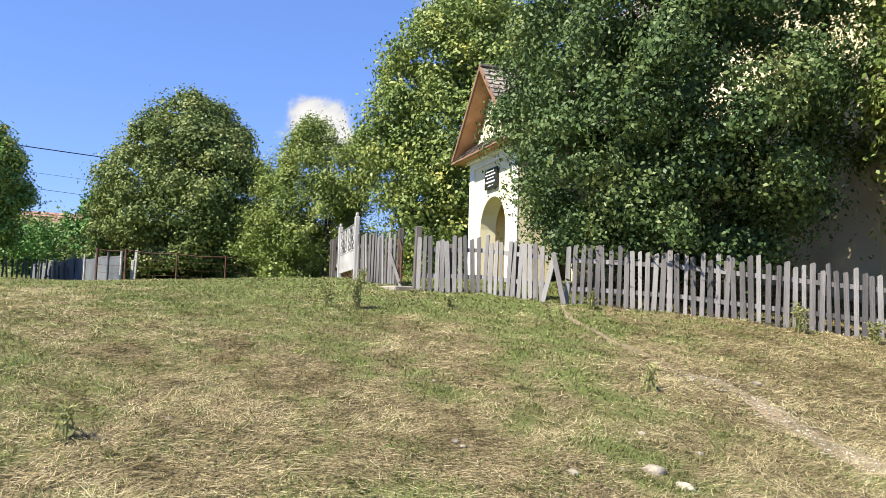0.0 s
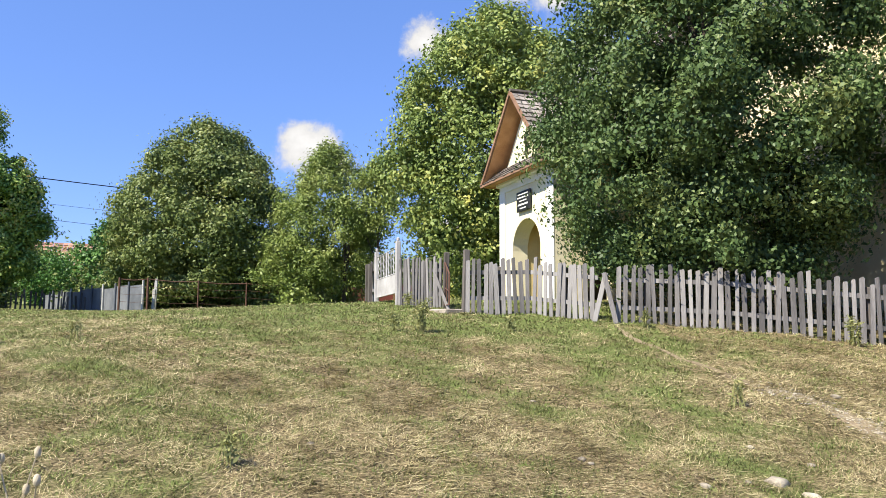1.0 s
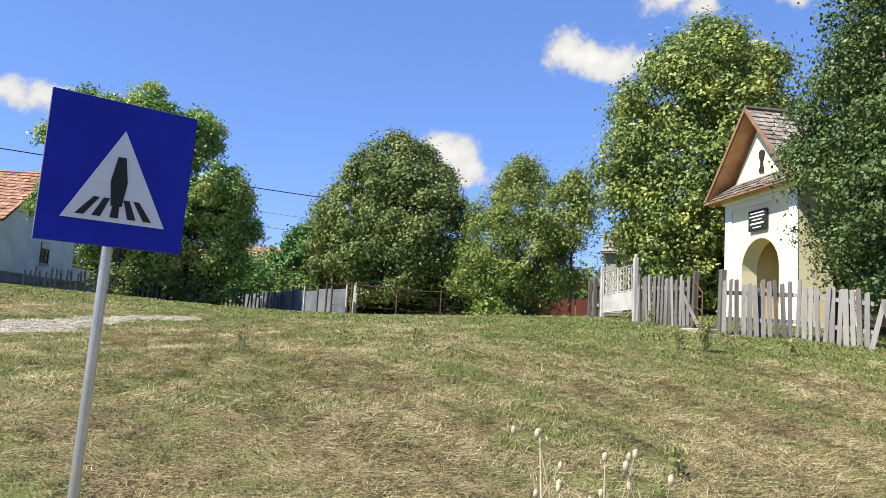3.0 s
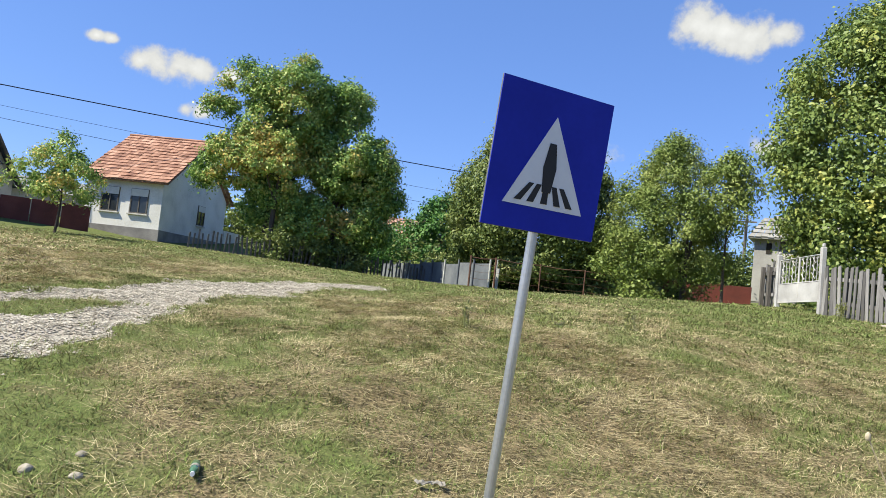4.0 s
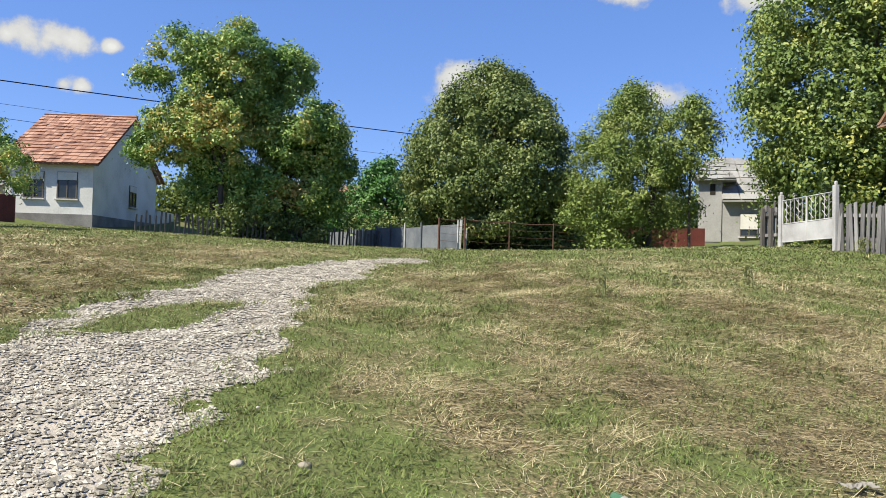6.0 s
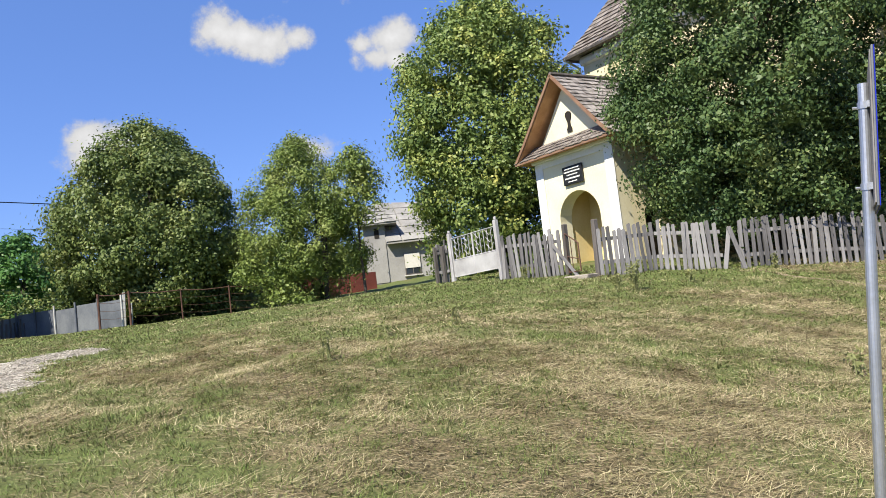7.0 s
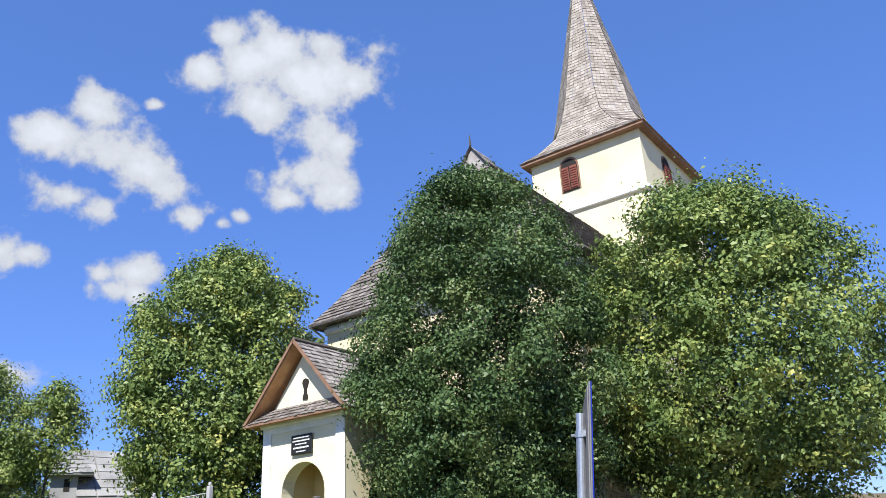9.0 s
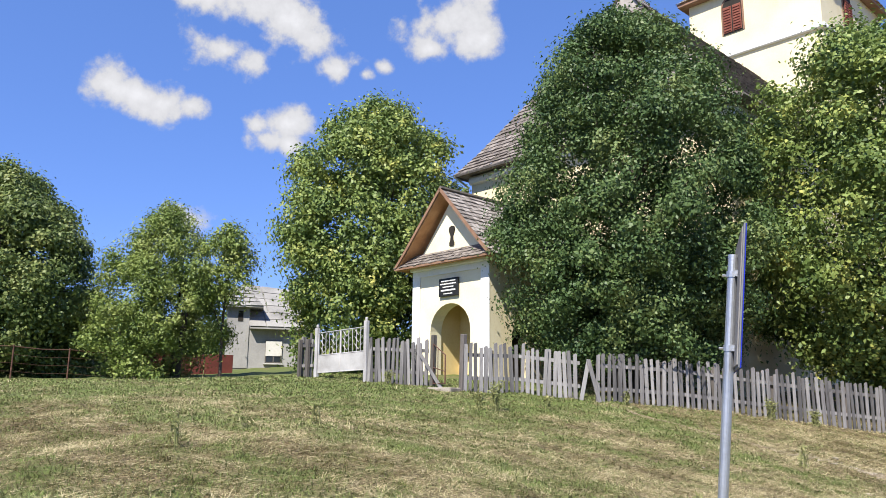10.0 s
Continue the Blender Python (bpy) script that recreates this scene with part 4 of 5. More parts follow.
# ---- trees ----
def leaf_cards(pos, size, rng, droop=0.5, wide=0.6, out=None):
    """Pointed, slightly folded leaves as loose quads."""
    n = len(pos)
    d = rng.normal(size=(n, 3)) * np.array([1, 1, 0.7])
    d[:, 2] -= droop
    d /= np.linalg.norm(d, axis=1)[:, None]
    s = np.cross(d, rng.normal(size=(n, 3)))
    s /= np.linalg.norm(s, axis=1)[:, None] + 1e-9
    if out is not None:
        # leaves of a bough turn their upper sides outwards, like scales
        nn = out + rng.normal(size=(n, 3)) * 0.62
        nn /= np.linalg.norm(nn, axis=1)[:, None] + 1e-9
        d = d - nn * (d * nn).sum(1)[:, None]
        d /= np.linalg.norm(d, axis=1)[:, None] + 1e-9
        s = np.cross(nn, d)
    nn = np.cross(d, s)
    L = (size * rng.uniform(0.65, 1.3, n))[:, None]
    W = L * wide * 0.5
    a = pos
    b = pos + d * L * 0.45 + s * W + nn * L * 0.12
    c = pos + d * L
    e = pos + d * L * 0.45 - s * W + nn * L * 0.12
    return np.stack([a, b, c, e], 1).reshape(-1, 3)


def tree(name, x, y, top, low, radius, leaves, mat, label, seed, leaf=0.11, clumps=420, clump_r=0.42, profile=None, droop=0.5, trunk_r=0.16, trunks=1,
         lobes=0.14, wide=0.6, inner=0.25, squash=1.0, blobs=None):
    """Tapered trunk and limbs under a crown of leaf clumps with an uneven outline."""
    rng = np.random.default_rng(seed)
    z0 = hz(x, y)
    t = thing(name, Matrix.Translation((x, y, z0)), label, "tree")
    profile = profile or [(0, 0.55), (0.15, 0.9), (0.35, 1.0), (0.6, 0.86), (0.8, 0.58), (0.93, 0.3), (1, 0.06)]
    ph, pr = [p[0] for p in profile], [p[1] for p in profile]
    h0, h1 = low - z0, top - z0
    # clump centres over the crown's skin, some inside
    u = rng.uniform(0, 1, clumps * 3)
    r = np.interp(u, ph, pr)
    keep = rng.uniform(0, 1, len(u)) < r + 0.12
    u, r = u[keep][:clumps], r[keep][:clumps]
    n = len(u)
    az = rng.uniform(0, 2 * np.pi, n)
    lob = 1 + lobes * (np.sin(3 * az + 5 * u + seed) * 0.6 + np.sin(5 * az - 9 * u + 2 * seed) * 0.5 + np.sin(9 * az + 17 * u) * 0.3)
    depth = np.where(rng.uniform(0, 1, n) < inner, rng.uniform(0.2, 0.75, n), rng.uniform(0.8, 1.0, n))
    rad = np.maximum(r * radius * lob - clump_r * 0.5, 0.02) * depth
    c = np.stack([rad * np.cos(az), rad * np.sin(az) * squash, h0 + u * (h1 - h0) * (0.97 + 0.03 * lob)], -1)
    if blobs:
        # a loose crown of several boughs: offset right, away, height, radius
        w = np.array([b[3] ** 2 for b in blobs])
        bi = np.repeat(np.arange(len(blobs)), np.maximum(3, (clumps * w / w.sum()).astype(int)))
        n = len(bi)
        d = rng.normal(size=(n, 3))
        d /= np.linalg.norm(d, axis=1)[:, None]
        bb = np.array(blobs)[bi]
        c = bb[:, :3] + d * (bb[:, 3] * np.where(rng.uniform(0, 1, n) < inner, rng.uniform(0.2, 0.7, n), rng.uniform(0.75, 1.0, n)))[:, None] * np.array([1, 1, 0.85])
        c[:, 2] = np.maximum(c[:, 2], 0.5)
    per = max(4, leaves // n)
    idx = np.repeat(np.arange(n), per)
    cr = clump_r * rng.uniform(0.6, 1.35, n)
    off = rng.normal(size=(len(idx), 3)) * np.array([0.5, 0.5, 0.36]) * cr[idx][:, None]
    off[:, 2] -= np.hypot(off[:, 0], off[:, 1]) * 0.35 * droop * 2
    pos = c[idx] + off
    face = off / (cr[idx][:, None] * np.array([0.5, 0.5, 0.36])) * 0.45
    hub = c - np.array([0, 0, h0 + (h1 - h0) * 0.35])
    hub /= np.linalg.norm(hub, axis=1)[:, None] + 1e-9
    face = face + hub[idx] * 0.45 + np.array([0, 0, 0.35])
    verts = leaf_cards(pos, leaf, rng, droop, wide, face)
    crown = new("crown", raw_mesh("crown", verts, 4, mat))
    crown.parent = t
    # trunk with limbs that reach into the crown
    rnd = random.Random(seed)
    for k in range(trunks):
        bm = B()
        bx, by = (0, 0) if trunks == 1 else (rnd.uniform(-0.8, 0.8), rnd.uniform(-0.4, 0.4))
        hh = h0 + (h1 - h0) * 0.78
        pts = [(bx, by, -0.3), (bx * 1.05, by, 0.1), (bx * 1.1 + rnd.uniform(-0.1, 0.1), by, hh * 0.3), (bx * 1.3 + rnd.uniform(-0.2, 0.2), by * 1.2, hh * 0.65), (bx * 1.2, by, hh)]
        tube(bm, pts, [trunk_r * 1.5, trunk_r * 1.1, trunk_r * 0.9, trunk_r * 0.5, trunk_r * 0.12], 9)
        for j in range(9 if trunks < 3 else 0):
            q = rnd.choice(range(n))
            e = Vector(c[q])
            s = Vector(pts[2]).lerp(Vector(pts[4]), rnd.uniform(0, 0.75))
            s.z = min(s.z, e.z - 0.2)
            mid = s.lerp(e, 0.5) + Vector((0, 0, 0.25))
            tube(bm, [s, mid, e], [trunk_r * 0.4, trunk_r * 0.25, trunk_r * 0.07], 6)
        part("trunk", bm, "bark", t, "grey-brown bark")
    return t


ROUND = [(0, 0.72), (0.1, 0.95), (0.25, 1.0), (0.5, 0.9), (0.7, 0.72), (0.85, 0.48), (0.95, 0.25), (1, 0.05)]
OVAL = [(0, 0.55), (0.12, 0.85), (0.35, 1.0), (0.6, 0.9), (0.8, 0.62), (0.92, 0.36), (1, 0.08)]
FULL = [(0, 0.5), (0.1, 0.78), (0.33, 1.0), (0.55, 0.98), (0.74, 0.83), (0.87, 0.6), (0.96, 0.34), (1, 0.1)]
SKIRT = [(0, 0.6), (0.12, 0.78), (0.3, 0.97), (0.5, 1.0), (0.7, 0.93), (0.84, 0.73), (0.94, 0.46), (1, 0.14)]
NARROW = [(0, 0.25), (0.1, 0.5), (0.25, 0.85), (0.45, 1.0), (0.65, 0.9), (0.82, 0.62), (0.93, 0.36), (1, 0.08)]
SKIRTED = [(0, 0.6), (0.1, 0.84), (0.24, 0.97), (0.4, 1.0), (0.58, 0.97), (0.75, 0.82), (0.87, 0.6), (0.96, 0.33), (1, 0.1)]
SHEAF = [(0, 0.42), (0.1, 0.62), (0.24, 0.9), (0.4, 1.0), (0.58, 0.97), (0.75, 0.82), (0.87, 0.6), (0.96, 0.33), (1, 0.1)]
LOOSE = [(0, 0.7), (0.2, 0.95), (0.5, 1.0), (0.75, 0.75), (0.9, 0.45), (1, 0.15)]
tree("birch_tree", 4.5, 17.75, 10.55, 0.75, 3.52, 210000, "leaf_birch", "dense dark green tree with drooping twigs behind the picket fence", 11, leaf=0.1, clumps=620, clump_r=0.5, profile=SKIRTED, inner=0.42)
tree("linden_tree", 12.0, 16.1, 10.75, 0.6, 5.0, 135000, "leaf_linden", "broad linden tree with yellowing leaves in the churchyard", 12, leaf=0.14, clumps=520, clump_r=0.72, profile=SHEAF, inner=0.42)
tree("linden_tree", -0.09, 27.56, 10.85, 0.70, 3.5, 115000, "leaf_linden", "linden tree with yellow-green leaves beside the porch", 13, leaf=0.145, clumps=420, clump_r=0.64, profile=SKIRT, inner=0.38)
tree("broadleaf_tree", -14.42, 37.69, 10.04, 1.24, 4.75, 125000, "leaf_round", "round dome-shaped olive green tree beyond the wire fence", 14, leaf=0.165, clumps=460, clump_r=0.66, profile=ROUND, lobes=0.07, inner=0.3)
tree("young_willow", -7.46, 34.21, 7.76, 0.86, 2.6, 52000, "leaf_willow", "light green loose young tree with thin branches", 15, leaf=0.145, clumps=300, clump_r=0.5, profile=LOOSE, lobes=0.25, trunk_r=0.08, trunks=3, wide=0.4)
tree("acacia_tree", -5.03, 33.00, 6.86, 3.96, 1.25, 6200, "leaf_willow", "thin acacia with feathery outstretched branches", 16, leaf=0.17, clumps=46, clump_r=0.5, profile=LOOSE, lobes=0.4, trunk_r=0.06, wide=0.4)
tree("acacia_tree", -26.61, 31.41, 10.90, 3.10, 3.8, 85000, "leaf_acacia", "tall loose acacia with autumn-tinged crown by the white house", 17, leaf=0.17, clumps=620, clump_r=0.44, trunks=2, trunk_r=0.13, wide=0.5, inner=0.2,
     blobs=[(0.9, 0.6, 8.2, 2.0), (-0.2, 0.2, 6.6, 1.7), (1.6, 1.0, 6.4, 1.3), (-0.5, -0.3, 8.5, 1.2), (-2.4, -1.5, 7.8, 0.5), (-1.75, -1.1, 7.5, 0.55), (-2.1, -1.3, 8.5, 0.3), (-2.7, -1.7, 7.3, 0.35), (-1.3, -0.8, 4.9, 1.7), (0.4, 0.0, 5.0, 2.1), (-2.5, -1.5, 4.0, 0.7), (0.9, 0.6, 10.0, 0.55), (-1.5, -0.9, 9.4, 0.45), (-0.4, 1.6, 6.0, 1.6), (0.6, 0.9, 3.0, 1.4), (-0.5, 0.6, 2.6, 1.0)])
tree("acacia_tree", -23.38, 33.73, 8.96, 0.76, 3.5, 85000, "leaf_acacia", "dark green acacia with an orange-tinged side", 18, leaf=0.17, clumps=620, clump_r=0.44, trunks=2, trunk_r=0.13, wide=0.5, inner=0.2,
     blobs=[(-0.6, -0.3, 8.4, 1.4), (0.2, 0.1, 5.4, 2.2), (1.4, 1.0, 4.1, 1.3), (0.9, 0.5, 2.5, 1.4), (-1.6, -1.0, 2.4, 1.6), (-0.8, 1.4, 5.0, 1.8)])
tree("plum_tree", -23.54, 46.74, 6.68, 1.08, 2.4, 14000, "leaf_fresh", "small fresh green tree behind the panel fence", 19, leaf=0.22, clumps=130, clump_r=0.5, profile=OVAL)
tree("acacia_sapling", -30.06, 22.62, 4.72, 2.12, 1.75, 8000, "leaf_acacia", "young acacia with a thin crown before the red fence", 20, leaf=0.15, clumps=70, clump_r=0.38, profile=LOOSE, lobes=0.4, trunk_r=0.05, wide=0.45)


# ---- houses ----
def window(parent, m, w, h, blind=0.5, mat="housewhite"):
    bm = B()
    for x0, x1, z0, z1 in ((-w / 2, w / 2, 0, 0.07), (-w / 2, w / 2, h - 0.07, h), (-w / 2, -w / 2 + 0.07, 0.07, h - 0.07), (w / 2 - 0.07, w / 2, 0.07, h - 0.07), (-0.03, 0.03, 0.07, h - 0.07)):
        box(bm, x0, x1, -0.05, 0.04, z0, z1)
    fr = part("window", bm, "wood_dark", parent, "dark framed window", m)
    bm = B()
    box(bm, -w / 2 + 0.06, w / 2 - 0.06, -0.02, 0.02, 0.06, h - 0.06)
    part("pane", bm, "glass", fr)
    if blind:
        bm = B()
        box(bm, -w / 2 + 0.02, w / 2 - 0.02, -0.065, -0.05, h * (1 - blind), h - 0.02)
        part("roller_blind", bm, "blind", fr, "pale roller blind")
    bm = B()
    box(bm, -w / 2 - 0.08, w / 2 + 0.08, -0.12, 0.03, -0.07, 0.0, 0.01)
    part("sill", bm, "concrete", fr)
    return fr


def build_white_house():
    # corner nearest the meadow; x runs along the gable wall, y along the front towards the far end
    k = Vector((-33.43, 31.72, 0))
    rot = 108.0
    h = thing("white_house", pose(k.x, k.y, 1.22, 0, 0, rot), "single-storey white house with a red clay tile roof", "house")
    # local: -x... front wall runs along +y, gable wall runs along +x
    fw, gw, top = 4.3, 9.0, 3.1
    bm = B()
    box(bm, 0, gw, 0, fw, 0, top)
    part("wall", bm, "housewhite", h, "white rendered walls")
    bm = B()
    box(bm, -0.05, gw + 0.05, -0.05, fw + 0.05, -0.4, 0.45)
    part("plinth", bm, "plinth", h, "dark grey plinth")
    rz = top + 3.1
    bm = B()
    prism(bm, [(0, top), (gw, top), (gw / 2, rz - 0.12)], 0.0, 0.25)
    part("gable", bm, "housewhite", h, "white gable")
    bm = B()
    e = 0.4
    A, Bq = (-e, fw + e, top - 0.15), (-e, -e, top - 0.15)
    C, D = (gw / 2, -e, rz), (gw / 2, fw + e, rz)
    courses(bm, Bq, A, D, C, 15, 0.05, 0.26, 5)
    courses(bm, (gw + e, fw + e, top - 0.15), (gw + e, -e, top - 0.15), C, D, 15, 0.05, 0.26, 6)
    part("roof", bm, "tile", h, "red clay tile roof")
    bm = B()
    slab(bm, [Vector(A) - Vector((0, 0, 0.05)), Vector(Bq) - Vector((0, 0, 0.05)), Vector((gw / 2, -e, rz - 0.05)), Vector(D) - Vector((0, 0, 0.05))], 0.06)
    part("roof_boarding", bm, "wood_brown", h, "brown eaves boards")
    bm = B()
    tube(bm, [C, D], 0.1, 6)
    part("ridge_tiles", bm, "tile", h, "red ridge tiles")
    for y in (1.25, 2.9):
        window(h, pose(-0.005, y, 1.2, 0, 0, -90), 1.0, 1.35, 0.3)
    window(h, pose(5.2, -0.005, 1.2), 1.0, 1.2, 0.3)
    bm = B()
    box(bm, gw, gw + 3.2, -0.1, 0.15, -0.3, 1.3)
    part("yard_wall", bm, "housewhite", h, "low white yard wall")


build_white_house()


def build_grey_tiled_house():
    h = thing("grey_roofed_house", pose(-40.65, 28.39, 0.6, 0, 0, 110), "tall pale house with a grey tiled half-hipped roof", "house")
    # the gable wall runs from x = -w to 0, the house goes back along y
    w, deep, top, hip, rz, e = 7.86, 11.0, 2.8, 5.25, 7.6, 0.35
    a, b, m = -w + 2.57, -2.57, -w / 2
    bm = B()
    box(bm, -w, 0, 0, deep, -0.8, top)
    prism(bm, [(-w, top), (0, top), (b, hip), (a, hip)], 0.0, 0.3)
    part("wall", bm, "housebeige", h, "pale beige rendered walls and gable")
    bm = B()
    r0, r1 = (m, 1.9, rz), (m, deep, rz)
    for s, x, g in ((1, 0.0, b), (-1, -w, a)):
        lo0, lo1, up = (x + s * e, -e, top - 0.33), (x + s * e, deep, top - 0.33), (g, -e, hip + 0.05)
        n = 22
        courses(bm, lo0, lo1, r1, r0, n, 0.05, 0.3, 1 + s)
        slab(bm, [lo0, up, (m, 1.9, rz - 0.06)] if s > 0 else [lo0, (m, 1.9, rz - 0.06), up], 0.08)
    courses(bm, (a, -e, hip), (b, -e, hip), r0, r0, 9, 0.05, 0.3, 3)
    part("roof", bm, "slate", h, "dark grey tile roof with a half hip")
    for s, x, g in ((1, 0.0, b), (-1, -w, a)):
        part("bargeboard", tube(B(), [(x + s * e, -e, top - 0.38), (g, -e, hip - 0.02)], 0.1, 6), "wood_dark", h, "dark bargeboard")
        part("hip_tiles", tube(B(), [(g, -e, hip + 0.06), (m, 1.9, rz + 0.06)], 0.07, 6), "eternit", h, "pale mortared hip tiles")
    part("ridge_tiles", tube(B(), [r0, r1], 0.09, 6), "slate", h)
    bm = B()
    courses(bm, (-w + 0.4, -0.5, 3.45), (-1.75, -0.5, 3.45), (-1.75, 0.02, 3.85), (-w + 0.4, 0.02, 3.85), 3, 0.05, 0.3, 4)
    part("pent_roof", bm, "slate", h, "narrow tiled pent roof on the gable")
    for x in (-4.95, -3.4):
        bm = B()
        box(bm, x - 0.07, x + 0.07, -0.03, 0.1, 4.55, 5.0)
        part("vent_slot", bm, "dark", h)
    window(h, pose(-2.5, -0.005, 1.7), 0.95, 1.35, 0.9)
    f = thing("sheet_metal_fence", pose(-40.09, 22.37, 1.17, 0, 0, 52), "dull red-brown sheet metal yard fence", "fence")
    for i in range(6):
        bm = B()
        box(bm, i * 1.35, i * 1.35 + 1.31, -0.02, 0.02, -0.25, 1.2, 0.006)
        pan = part("panel", bm, "redfence", f)
        for k in range(7):
            part("rib", box(B(), i * 1.35 + 0.08 + k * 0.18, i * 1.35 + 0.12 + k * 0.18, -0.035, -0.02, -0.2, 1.18), "redfence", pan)
    s = thing("low_shed", pose(-44.13, 33.72, 1.00, 0, 0, 45), "low shed with a grey roof behind the fence", "shed")
    bm = B()
    box(bm, -3, 3, 0, 3, -0.5, 2.6)
    part("wall", bm, "housegrey", s)
    bm = B()
    courses(bm, (-3.3, -0.3, 2.5), (3.3, -0.3, 2.5), (3.3, 2, 3.5), (-3.3, 2, 3.5), 5, 0.05, 0.4, 1)
    part("roof", bm, "eternit", s)


build_grey_tiled_house()


def build_grey_house():
    h = thing("grey_house", pose(-4.20, 45.79, 0.53, 0, 0, -5.5), "grey rendered house with a small turret and fibre cement roof", "house")
    bm = B()
    box(bm, 0.0, 4.75, 0, 7, -0.3, 3.35)
    part("wall", bm, "housegrey", h, "grey cement render")
    bm = B()
    box(bm, -0.03, 4.78, -0.04, 0.0, -0.3, 0.85)
    part("plinth", bm, "plinth", h, "dark rendered plinth")
    bm = B()
    box(bm, 0.0, 1.25, -0.06, 1.6, 0.9, 4.5)
    part("turret", bm, "housegrey", h, "small square turret")
    bm = B()
    box(bm, 0.62, 0.9, -0.08, 0.0, 3.55, 4.15)
    part("slit_window", bm, "dark", h)
    bm = B()
    courses(bm, (-0.3, -0.45, 4.42), (2.0, -0.45, 4.42), (1.1, 1.0, 5.7), (0.3, 1.0, 5.7), 5, 0.05, 0.35, 3)
    slab(bm, [(-0.3, -0.45, 4.42), (2.0, -0.45, 4.42), (2.0, 1.9, 4.42), (-0.3, 1.9, 4.42)], 0.08)
    part("turret_roof", bm, "eternit", h, "overhanging turret roof")
    bm = B()
    courses(bm, (1.3, -0.5, 3.25), (5.2, -0.5, 3.25), (4.2, 3.5, 5.9), (0.6, 3.5, 6.2), 6, 0.035, 1.1, 4)
    courses(bm, (5.2, -0.5, 3.25), (5.2, 7.4, 3.25), (4.2, 3.5, 5.9), (4.2, 3.5, 5.9), 6, 0.035, 1.1, 5)
    slab(bm, [(1.3, -0.5, 3.2), (5.2, -0.5, 3.2), (5.2, 7, 3.2), (1.3, 7, 3.2)], 0.08)
    slab(bm, [(1.3, -0.45, 3.22), (5.15, -0.45, 3.22), (4.2, 3.5, 5.84)], 0.05)
    slab(bm, [(1.3, -0.45, 3.22), (4.2, 3.5, 5.84), (0.6, 3.5, 6.14)], 0.05)
    part("roof", bm, "eternit", h, "grey fibre cement roof")
    window(h, pose(2.7, -0.005, 1.2), 0.95, 1.3, 0.68)
    f = thing("red_yard_fence", pose(-8.22, 40.35, 0.74, 0, 0, 2), "dark red sheet metal fence by the grey house", "fence")
    for i in range(3):
        bm = B()
        box(bm, i * 1.4, i * 1.4 + 1.36, -0.02, 0.02, -0.3, 1.15, 0.006)
        part("panel", bm, "redfence", f)
    w = thing("far_house", pose(-36.17, 63.13, 0.42, 0, 0, 25), "distant house with an orange tile roof", "house")
    bm = B()
    box(bm, -4, 4, 0, 7, -1, 4.4)
    part("wall", bm, "housewhite", w)
    bm = B()
    courses(bm, (-4.4, -0.4, 4.3), (4.4, -0.4, 4.3), (4.4, 3.5, 6.6), (-4.4, 3.5, 6.6), 8, 0.06, 0.4, 1)
    part("roof", bm, "tile", w)


build_grey_house()


